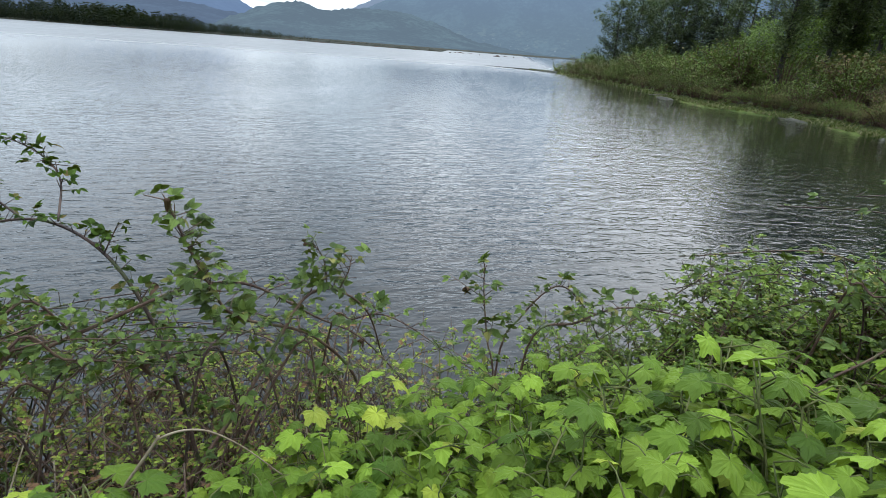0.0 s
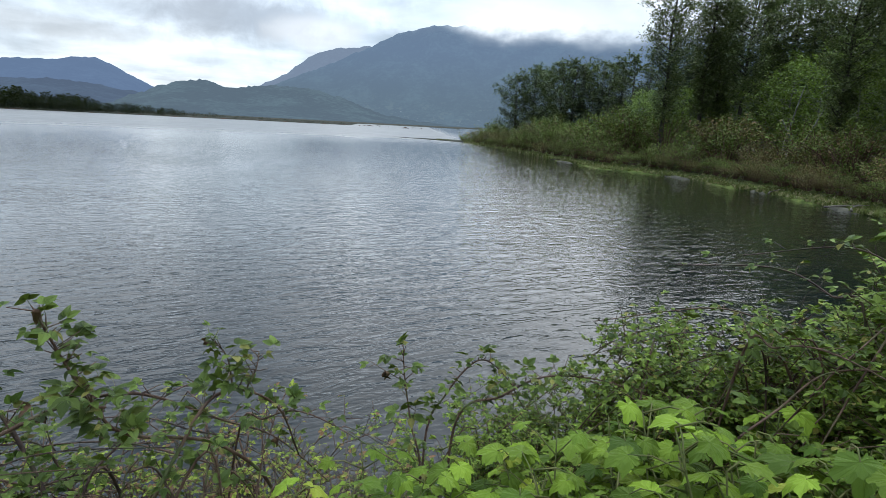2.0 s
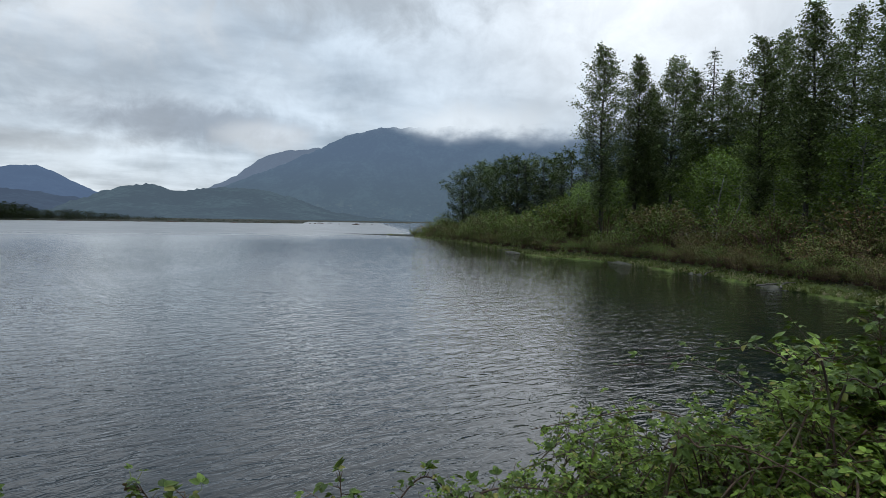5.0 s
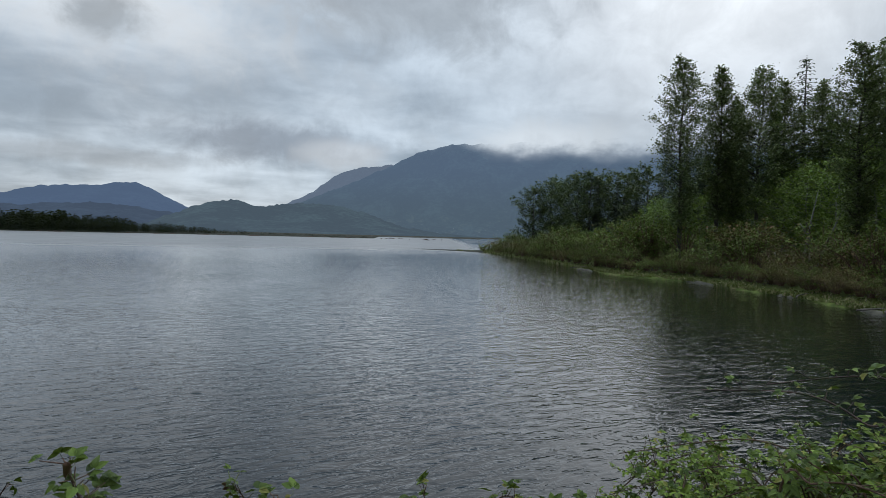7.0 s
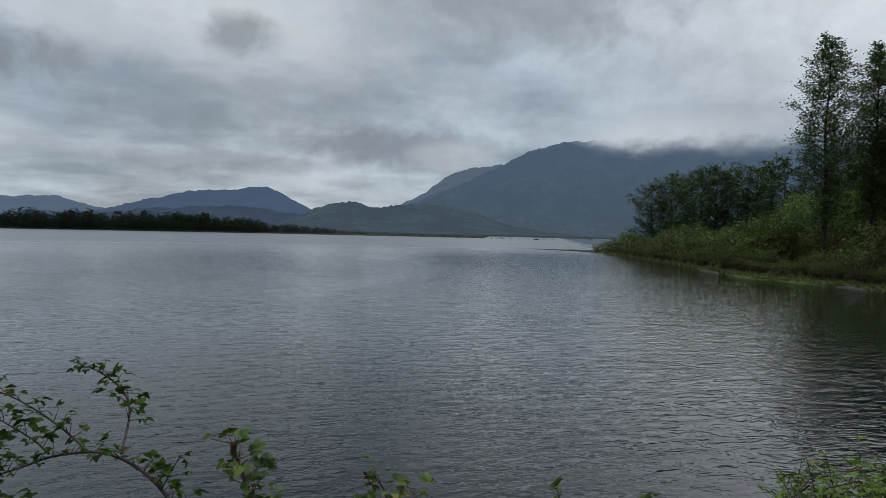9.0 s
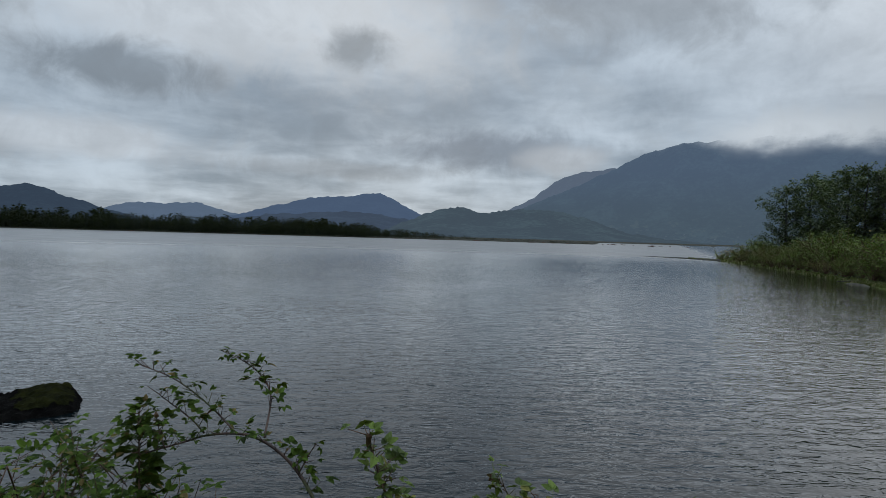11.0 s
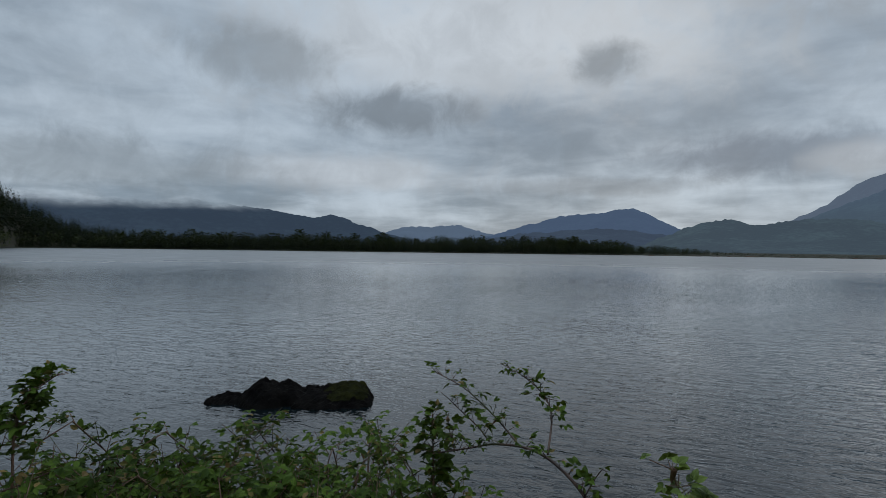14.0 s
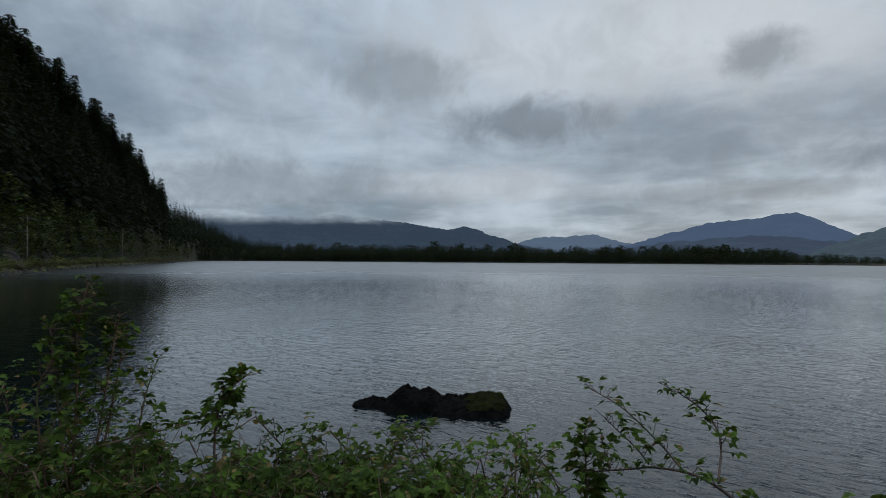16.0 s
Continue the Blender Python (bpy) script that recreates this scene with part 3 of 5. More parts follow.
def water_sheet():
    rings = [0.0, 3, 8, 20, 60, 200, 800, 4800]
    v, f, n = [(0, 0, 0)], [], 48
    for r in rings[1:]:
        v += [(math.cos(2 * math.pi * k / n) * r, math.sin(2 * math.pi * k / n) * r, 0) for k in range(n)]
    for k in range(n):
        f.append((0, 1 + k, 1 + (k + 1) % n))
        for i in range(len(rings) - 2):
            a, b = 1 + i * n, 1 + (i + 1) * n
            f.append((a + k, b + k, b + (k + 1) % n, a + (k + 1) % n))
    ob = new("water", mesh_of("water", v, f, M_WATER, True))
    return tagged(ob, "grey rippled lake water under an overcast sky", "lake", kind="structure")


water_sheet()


# ---- mountains ----
def mountain(name, ridge, dist, material, label, rough=0.35, foot=0.75, step=0.25):
    """A wooded range: ridge gives bearing and angle of its skyline; spurs and gullies run down its face."""
    az0, az1 = ridge[0][0], ridge[-1][0]
    up = table(ridge)
    n = int((az1 - az0) / step) + 1
    rows = 14
    verts, faces = [], []
    for i in range(n):
        az = az0 + (az1 - az0) * i / (n - 1)
        top = dist * math.tan(radians(float(up(az))))
        for k in range(rows + 1):
            s = k / rows
            d = dist * (foot + (1 - foot) * s)
            z = top * (s ** 1.25)
            p = bearing(az, d)
            q = Vector((p.x, p.y, 0)) * 0.0035
            z += top * rough * s * (1 - s) * 1.6 * noise.fractal(q, 0.9, 2.0, 4)
            z += 9 * noise.noise(Vector((p.x, p.y, 0)) * 0.02) * s + (6 * noise.noise(Vector((p.x, p.y, 9)) * 0.09) if k == rows else 0)
            verts.append((p.x, p.y, max(z, -2.0) + (0 if k else -3)))
        p = bearing(az, dist * 1.12)
        verts.append((p.x, p.y, -5))
    m = rows + 2
    for i in range(n - 1):
        for k in range(m - 1):
            faces.append((i * m + k, i * m + k + 1, (i + 1) * m + k + 1, (i + 1) * m + k))
    ob = new(name, mesh_of(name, verts, faces, material, True))
    return tagged(ob, label, "mountain", kind="structure")


# haze colour, mixed into the slopes as emission
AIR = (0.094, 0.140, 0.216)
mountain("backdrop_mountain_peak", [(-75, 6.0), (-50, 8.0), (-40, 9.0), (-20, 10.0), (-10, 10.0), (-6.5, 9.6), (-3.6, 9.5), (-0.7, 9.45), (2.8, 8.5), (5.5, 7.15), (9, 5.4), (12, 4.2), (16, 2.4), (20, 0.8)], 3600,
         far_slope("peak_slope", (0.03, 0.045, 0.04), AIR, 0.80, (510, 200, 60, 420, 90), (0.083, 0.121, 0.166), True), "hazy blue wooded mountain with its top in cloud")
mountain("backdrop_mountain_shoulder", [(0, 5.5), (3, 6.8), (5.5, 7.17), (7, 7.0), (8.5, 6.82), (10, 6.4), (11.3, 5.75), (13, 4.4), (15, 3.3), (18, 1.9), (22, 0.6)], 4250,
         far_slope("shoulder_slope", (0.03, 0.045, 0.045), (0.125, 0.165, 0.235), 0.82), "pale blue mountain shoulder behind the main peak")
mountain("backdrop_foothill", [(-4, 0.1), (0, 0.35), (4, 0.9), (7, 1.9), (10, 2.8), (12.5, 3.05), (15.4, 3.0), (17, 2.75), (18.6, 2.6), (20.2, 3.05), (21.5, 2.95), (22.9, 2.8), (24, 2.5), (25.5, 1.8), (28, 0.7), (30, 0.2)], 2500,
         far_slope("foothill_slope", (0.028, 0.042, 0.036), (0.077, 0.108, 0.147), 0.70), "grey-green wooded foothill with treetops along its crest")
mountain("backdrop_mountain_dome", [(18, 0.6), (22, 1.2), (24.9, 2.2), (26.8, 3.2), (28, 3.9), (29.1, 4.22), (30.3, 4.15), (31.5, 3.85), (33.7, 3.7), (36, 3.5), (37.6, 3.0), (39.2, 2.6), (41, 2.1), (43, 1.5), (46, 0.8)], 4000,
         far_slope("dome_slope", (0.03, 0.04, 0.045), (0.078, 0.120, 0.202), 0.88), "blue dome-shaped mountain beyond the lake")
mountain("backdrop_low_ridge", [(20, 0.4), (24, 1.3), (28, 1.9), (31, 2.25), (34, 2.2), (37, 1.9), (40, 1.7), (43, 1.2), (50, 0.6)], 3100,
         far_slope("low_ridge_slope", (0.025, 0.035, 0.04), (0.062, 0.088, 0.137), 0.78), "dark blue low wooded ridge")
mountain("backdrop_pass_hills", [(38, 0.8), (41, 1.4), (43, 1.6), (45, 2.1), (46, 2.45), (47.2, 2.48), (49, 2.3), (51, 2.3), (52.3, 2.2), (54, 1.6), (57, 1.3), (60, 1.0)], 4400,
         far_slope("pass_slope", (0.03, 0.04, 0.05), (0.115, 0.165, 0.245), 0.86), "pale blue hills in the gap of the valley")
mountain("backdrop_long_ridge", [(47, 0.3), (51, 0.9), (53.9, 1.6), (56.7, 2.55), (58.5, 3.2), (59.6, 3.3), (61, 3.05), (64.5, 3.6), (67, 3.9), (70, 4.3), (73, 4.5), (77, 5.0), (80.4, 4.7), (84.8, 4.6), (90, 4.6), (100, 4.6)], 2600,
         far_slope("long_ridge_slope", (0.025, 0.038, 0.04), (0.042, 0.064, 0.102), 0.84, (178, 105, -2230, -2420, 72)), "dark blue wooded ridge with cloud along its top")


# ---- trees ----
def tree_meshes(name, seed, height, crown0, width, shape, limbs, twigs, leaves, size, rise, leaf, leafmat, barkmat, girth, spread=0.5, lean=0.02):
    """Trunk, limbs and crown meshes of a broad-leaved tree; shape(s) gives the crown's reach over its height."""
    rng = random.Random(seed)
    trunk, crown = Heap(), Heap()
    wood = trunk
    bend = [Vector((rng.uniform(-1, 1) * lean * height * s, rng.uniform(-1, 1) * lean * height * s, height * s)) for s in (0, 0.2, 0.4, 0.6, 0.8, 0.97)]
    bend[0] = Vector((0, 0, -0.4))
    line = glide(bend, 14)
    tube(trunk, line, [girth * (1 - 0.93 * i / 13) * (1.25 if i == 0 else 1) for i in range(14)], 8)
    pos, dirs, ups, sizes = [], [], [], []

    def leafage(p, d, count, scatter):
        for _ in range(count):
            q = p + Vector((rng.gauss(0, scatter), rng.gauss(0, scatter), rng.gauss(0, scatter * 0.7)))
            w = (d * 0.6 + Vector((rng.uniform(-1, 1), rng.uniform(-1, 1), rng.uniform(-0.7, 0.5)))).normalized()
            pos.append(q), dirs.append(w), sizes.append(size * rng.uniform(0.6, 1.35))
            ups.append((rng.uniform(-0.7, 0.7), rng.uniform(-0.7, 0.7), 1))

    for i in range(limbs):
        s = crown0 + (1 - crown0) * ((i + rng.random()) / limbs) ** 1.2
        k = s * 13
        a, b = line[min(int(k), 12)], line[min(int(k) + 1, 13)]
        p0 = a.lerp(b, k - int(k)) if k < 13 else b
        u = (s - crown0) / (1 - crown0)
        reach = width * shape(u) * rng.uniform(0.55, 1.15)
        th = i * 2.399 + rng.uniform(-0.5, 0.5)
        out = Vector((math.cos(th), math.sin(th), 0))
        tip = p0 + out * reach + Vector((0, 0, reach * rise * rng.uniform(0.6, 1.3)))
        mid = p0.lerp(tip, 0.5) + Vector((0, 0, -0.08 * reach)) + Vector((rng.uniform(-1, 1), rng.uniform(-1, 1), 0)) * 0.08 * reach
        arm = glide([p0, mid, tip], 6)
        r0 = girth * 0.34 * (1 - 0.75 * u)
        tube(wood, arm, [r0 * (1 - 0.85 * j / 5) for j in range(6)], 5)
        for t in range(twigs):
            q = arm[1 + (t % 5)].lerp(arm[min(2 + (t % 5), 5)], rng.random())
            d = (out * rng.uniform(0.2, 1) + Vector((rng.uniform(-1, 1), rng.uniform(-1, 1), rng.uniform(-0.2, 0.9)))).normalized()
            e = q + d * reach * rng.uniform(0.15, 0.42)
            tube(wood, [q, e], [r0 * 0.3, 0.008], 3, False)
            leafage(q.lerp(e, rng.uniform(0.3, 1.0)), d, max(2, int(leaves * min(1.0, 0.15 + shape(u)))), spread * (0.5 + 0.5 * shape(u)))
        leafage(tip, out, max(2, int(leaves * shape(u) * 0.7)), spread * 0.7)
    leafage(line[-1], Vector((0, 0, 1)), 6, spread * 0.4)
    strew(crown, leaf, [tuple(p) for p in pos], [tuple(p) for p in dirs], ups, sizes)
    return trunk.mesh(name + "_trunk", barkmat, True), crown.mesh(name + "_crown", leafmat)


def fir_meshes(name, seed, height, width, rows, girth, leafmat, barkmat, crown0=0.12, ragged=0.35, spray=0.35):
    """Trunk, boughs and needle sprays of a conifer."""
    rng = random.Random(seed)
    trunk, crown = Heap(), Heap()
    wood = trunk
    tube(trunk, [(0, 0, -0.4), (0.05, 0, height * 0.5), (0, 0.04, height)], [girth, girth * 0.6, 0.02], 7)
    pos, dirs, ups, sizes = [], [], [], []
    for i in range(rows):
        s = crown0 + (1 - crown0) * i / rows
        z = height * s
        reach = width * (1 - (s - crown0) / (1 - crown0)) ** 0.75 + 0.25
        for k in range(5 if s < 0.85 else 4):
            th = i * 1.1 + k * 2 * math.pi / 5 + rng.uniform(-0.4, 0.4)
            r = reach * rng.uniform(1 - ragged, 1.1)
            out = Vector((math.cos(th), math.sin(th), 0))
            side = Vector((-out.y, out.x, 0))
            sag = rng.uniform(0.05, 0.35)
            arm = [Vector((0, 0, z)) + out * r * q + Vector((0, 0, -sag * r * q * (1.6 - q))) for q in (0, 0.35, 0.7, 1.0)]
            tube(wood, [arm[0], arm[2], arm[3]], [0.03, 0.015, 0.006], 3, False)
            steps = max(2, int(r / 0.42))
            for j in range(steps):
                q = (j + 0.6) / steps
                p = Vector((0, 0, z)) + out * r * q + Vector((0, 0, -sag * r * q * (1.6 - q)))
                for sg in (1, -1):
                    d = (out * 0.75 + side * sg * rng.uniform(0.5, 1.0) + Vector((0, 0, rng.uniform(-0.5, 0.05)))).normalized()
                    pos.append(p), dirs.append(d), ups.append((0, 0, 1)), sizes.append(max(spray, 0.42 * r * (1.15 - q)) * rng.uniform(0.8, 1.2))
    strew(crown, KITE, [tuple(p) for p in pos], [tuple(p) for p in dirs], ups, sizes)
    return trunk.mesh(name + "_trunk", barkmat, True), crown.mesh(name + "_crown", leafmat)


def standing(name, meshes, part_names, label, category, group):
    base = tagged(new(name), label, category, group)
    for me, pn in zip(meshes, part_names):
        part(pn, me, base)
    return base


def column(u):
    return (0.55 + 0.45 * math.sin(math.pi * min(1, u * 0.95 + 0.1))) * (1 - 0.70 * u ** 4) * (0.5 + 0.5 * min(1.0, u / 0.4))


def dome(u):
    return math.sqrt(max(0.06, 1 - (1.75 * u - 0.75) ** 2 if u > 0.43 else 0.75 + 0.25 * u / 0.43))


def place(protos, spots, height):
    """Puts the first spot's own thing and copies at (bearing, distance, height of the tree, which)."""
    used = set()
    for az, d, h, w in spots:
        ob = protos[w]
        z = float(BANK(az)) - 0.15
        if d - float(FAR_SHORE(az)) < 6:
            z = 0.4 * float(BANK(az))
        m = Matrix.LocRotScale(bearing(az, d, z), Euler((0, 0, (az * 37.7 + d * 3.1) % 6.28)), Vector((1, 1, 1)) * (h / height))
        if w in used:
            again(ob, m)
        else:
            ob.matrix_basis = m
            used.add(w)


TREE_PARTS = ("trunk", "crown")
poplars = [standing("cottonwood", tree_meshes("cottonwood", 11 + i, 20, 0.16 + 0.05 * i, (2.5, 1.9, 2.8)[i], column, 84, 9, 25, 0.19, 0.8, SPRAY, M_POPLAR, M_BARK, 0.24, 0.32), TREE_PARTS,
                    "tall slender cottonwood with dark trunk on the lake bank", "tree", "tall trees on the bank") for i in range(3)]
place(poplars, [(-23.1, 58, 20.0, 0), (-26.3, 62, 19.9, 1), (-27.6, 66, 17.5, 1), (-29.5, 61, 19.0, 2), (-31.3, 64, 18.4, 1), (-36.8, 46, 15.8, 0), (-40.5, 44, 17.0, 1), (-43.5, 47, 17.0, 0),
                (-34.2, 66, 18.5, 1), (-47, 40, 17, 2), (-51, 38, 16, 1), (-38.4, 60, 20, 0)], 20)
rounds = [standing("alder", tree_meshes("alder", 31 + i, 12, 0.10, 3.7, dome, 42, 8, 24, 0.24, 0.55, SPRAY, M_ALDER, M_BARK, 0.22, 0.30), TREE_PARTS,
                   "round-crowned dark green tree near the point", "tree", "smaller trees on the point") for i in range(2)]
place(rounds, [(-9.3, 101, 11.6, 0), (-11.0, 103, 13.4, 1), (-12.4, 106, 12.6, 0), (-13.6, 98, 13.2, 0), (-14.8, 95, 13.2, 1), (-18.0, 92, 12.6, 0), (-20.2, 84, 12.6, 1), (-16.6, 97, 12.8, 1)], 12)
maples = [standing("maple", tree_meshes("maple", 51 + i, 9, 0.14, 3.2, dome, 38, 8, 15, 0.20, 0.45, SPRAY, M_FRESH, M_PALE_BARK, 0.12, 0.33, 0.05), TREE_PARTS,
                   "young maple in fresh green leaf under taller trees", "tree", "fresh green young trees") for i in range(2)]
place(maples, [(-20.8, 64, 6.0, 0), (-22.0, 69, 7.0, 1), (-25.0, 66, 7.0, 1), (-27.2, 68, 8.0, 0), (-29.2, 66, 7.5, 1), (-31.6, 60, 7.5, 0), (-33.4, 57, 8.6, 1), (-35.4, 55, 8.8, 0),
               (-38.2, 50, 8.0, 1), (-41.6, 47, 8.0, 0), (-44.5, 44, 8.5, 1), (-48.5, 40, 8.0, 0), (-33.0, 64, 10.5, 1), (-36.9, 58, 10.5, 1), (-52, 36, 8, 1)], 9)
firs = [standing("fir", fir_meshes("fir", 71 + i, 20, 3.9, 48, 0.26, M_FIR, M_BARK), TREE_PARTS, "dark narrow fir among the leafy trees", "tree", "firs on the bank") for i in range(2)]
place(firs, [(-32.8, 70, 22.0, 0), (-15.6, 93, 12.3, 1), (-17.4, 90, 12.0, 0), (-19.2, 87, 12.4, 1), (-18.4, 95, 12.4, 0), (-27.6, 74, 17, 1), (-30.8, 76, 18, 0), (-35.2, 74, 20, 1), (-37.6, 70, 19, 0), (-40, 60, 15, 1),
             (-42.2, 58, 16, 0), (-45, 56, 17, 1), (-48, 50, 16, 0), (-24.6, 80, 16, 1), (-21.6, 82, 13, 0), (-53, 46, 16, 1), (-23.6, 72, 15.5, 0), (-25.2, 75, 16.5, 1), (-26.9, 71, 15, 0), (-28.6, 73, 16, 1), (-34.8, 64, 15.5, 1), (-36.0, 66, 17, 0), (-37.4, 62, 15, 1), (-39.2, 64, 17, 0), (-41.2, 62, 17, 1), (-46.5, 58, 18, 0)], 20)


def shrub_meshes(name, seed, leafmat, stems=32, leaves=7, size=0.11, h=2.0, w=2.0):
    rng = random.Random(seed)
    wood, crown = Heap(), Heap()
    pos, dirs, ups, sizes = [], [], [], []
    for i in range(stems):
        th, out = rng.uniform(0, 6.28), rng.uniform(0.1, 1.0)
        base = Vector((math.cos(th) * 0.3 * out, math.sin(th) * 0.3 * out, -0.1))
        top = Vector((math.cos(th) * w * out, math.sin(th) * w * out, h * rng.uniform(0.65, 1.0) * (1.05 - 0.35 * out * out)))
        line = glide([base, base.lerp(top, 0.5) + Vector((0, 0, 0.2 * h)), top], 6)
        tube(wood, line[::2] + line[-1:], [0.022, 0.017, 0.011, 0.005], 3, False)
        for j in range(1, 6):
            for _ in range(leaves):
                p = line[j] + Vector((rng.gauss(0, 0.13), rng.gauss(0, 0.13), rng.gauss(0, 0.09)))
                p.z = max(p.z, 0.05)
                pos.append(tuple(p)), dirs.append((rng.uniform(-1, 1), rng.uniform(-1, 1), rng.uniform(-0.3, 1))), ups.append((rng.uniform(-0.6, 0.6), rng.uniform(-0.6, 0.6), 1))
                sizes.append(size * rng.uniform(0.6, 1.3))
    strew(crown, SPRAY, pos, dirs, ups, sizes)
    return wood.mesh(name + "_stems", M_TWIG), crown.mesh(name + "_leaves", leafmat)


shrubs = [standing("willow_shrub", shrub_meshes("willow_shrub", 91 + i, (M_WILLOW, M_WILLOW, M_RUSSET, M_RUSSET)[i]), ("branchwork", "foliage"),
                   ("green willow shrub on the lake bank", "green willow shrub on the lake bank", "russet leafless-looking shrub on the lake bank", "russet leafless-looking shrub on the lake bank")[i], "shrub", "shrubs along the bank") for i in range(4)]
_rng = random.Random(5)
_spots = []
for _i in range(150):
    _az = -3.6 - 52 * (_i / 150) ** 0.8
    _row = _i % 4
    _d = float(FAR_SHORE(_az)) + 1.9 + _row * 2.6 + _rng.uniform(-0.7, 0.9)
    _h = (1.2, 1.8, 2.4, 3.0)[_row] * (1.15 if -18 < _az < -9 else 1.1 if -28 < _az < -14 else (0.9 if _az > -14 else 0.85)) * _rng.choice((0.4, 0.6, 0.8, 1.0, 1.5))
    _spots.append((_az + _rng.uniform(-0.4, 0.4), _d, _h, _rng.choice((0, 1, 2, 3) if _az < -27 else (0, 1, 0, 1, 2))))
for _i in range(64):
    # the low hedge out to the tip of the point
    _az = -3.75 - 10.5 * (_i / 64)
    _d = float(FAR_SHORE(_az)) + 0.6 + (_i % 4) * 3.2 + _rng.uniform(-0.4, 1.2)
    _spots.append((_az, _d, (1.4, 2.0, 2.6, 3.1)[_i % 4] * min(1.0, 0.28 + 0.2 * (-3.75 - _az)) * _rng.choice((0.6, 0.8, 1.0, 1.3)), _rng.choice((0, 1, 0, 1, 2))))
for _i in range(50):
    # brush that comes down to the water
    _az = -14 - 40 * (_i / 50)
    _spots.append((_az, float(FAR_SHORE(_az)) + _rng.uniform(1.0, 2.6), _rng.uniform(0.7, 1.3), _rng.choice((0, 1, 2, 3))))
# tall rounded willows before the cottonwoods
_spots += [(-15.2, 68, 3.2, 0), (-16.8, 65, 3.8, 1), (-18.6, 63, 4.4, 0), (-20.4, 61, 4.6, 1), (-21.6, 62, 3.8, 0), (-29.0, 50, 3.4, 1), (-38.5, 41, 3.2, 0)]
place(shrubs, _spots, 2.0)
_right = [(-33.9, 47.5, 5.0, 18), (-35.0, 49.0, 4.2, -25), (-33.0, 52.0, 6.5, 8)]
for _az, _d, _len, _tilt in _right:
    _h = Heap()
    _t = radians(_tilt)
    tube(_h, glide([(0, 0, -0.2), (math.sin(_t) * _len * 0.5, 0.1, math.cos(_t) * _len * 0.5), (math.sin(_t) * _len * 1.05, 0, math.cos(_t) * _len)], 7), [0.09, 0.085, 0.08, 0.07, 0.06, 0.045, 0.02], 7)
    _o = new("dead_trunk", _h.mesh("dead_trunk", M_PALE_BARK, True))
    _o.matrix_basis = pose(*bearing(_az, _d, 1.1), 0, 0, _az)
    tagged(_o, "pale bare dead trunk leaning among the trees", "dead tree", "dead trunks")


def spit():
    """A low bar of mud and sedge that runs out from the point."""
    v, f = [], []
    n, m = 40, 7
    for i in range(n):
        s = i / (n - 1)
        az, d = 2.9 - 7.9 * s, 136 - 17 * s
        wide = (0.4 + 3.6 * s) * (1 + 0.3 * math.sin(9 * s))
        for k in range(m):
            q = k / (m - 1) * 2 - 1
            p = bearing(az, d + q * wide)
            z = (0.10 + 0.25 * s) * (1 - q * q) * 1.6 - 0.12 + 0.05 * noise.noise(p * 0.7)
            v.append((p.x, p.y, z))
    for i in range(n - 1):
        for k in range(m - 1):
            f.append((i * m + k, i * m + k + 1, (i + 1) * m + k + 1, (i + 1) * m + k))
    return tagged(new("ground_spit", mesh_of("spit", v, f, M_MUD, True)), "low muddy bar running out from the point", "sandbar", kind="structure")


spit()


def shore_mat(az0, az1, out, wide, material, label):
    """A low tongue of turf or mud lying along the waterline, out metres before the bank."""
    v, f = [], []
    n, m = 26, 6
    for i in range(n):
        s = i / (n - 1)
        az = az0 + (az1 - az0) * s
        w = wide * math.sin(math.pi * s) ** 0.6 * (1 + 0.35 * noise.noise(Vector((az * 1.7, 5.0, wide))))
        for k in range(m):
            q = k / (m - 1) * 2 - 1
            p = bearing(az, float(FAR_SHORE(az)) - out + q * w + 0.4 * noise.noise(Vector((az * 2.3, 1.0, 0))))
            v.append((p.x, p.y, 0.22 * (1 - q * q) * math.sin(math.pi * s) ** 0.5 - 0.06 + 0.05 * noise.noise(p * 0.9)))
    for i in range(n - 1):
        for k in range(m - 1):
            f.append((i * m + k, i * m + k + 1, (i + 1) * m + k + 1, (i + 1) * m + k))
    return tagged(new("ground_shore_mat", mesh_of("shore_mat", v, f, material, True)), label, "shore", kind="structure")


M_TURF = surface("wet_turf", (0.045, 0.065, 0.016), (0.16, 0.19, 0.050), 1.6, 0.9, 0.6, 0.04, (0.17, 0.15, 0.07), spec=0.1)
M_SILT = surface("pale_silt", (0.06, 0.055, 0.042), (0.155, 0.14, 0.105), 1.2, 0.85, 0.3, 0.02, spec=0.2)
MATS = [(-15.5, -19.5, 1.0, 1.5), (-18.5, -24.2, 0.4, 1.3), (-27.0, -31.5, 0.3, 1.0), (-33.5, -37.0, 0.5, 1.0), (-40.0, -46.0, 0.4, 1.1)]
for _m in MATS:
    shore_mat(*_m, M_TURF, "flat yellow-green turf at the water's edge")
for _m in ((-13.6, -15.4, 1.6, 0.6), (-23.8, -26.4, 0.6, 0.7), (-31.0, -33.0, 0.4, 0.5), (-37.2, -39.6, 0.7, 0.7)):
    shore_mat(*_m, M_SILT, "pale silt bar at the water's edge")
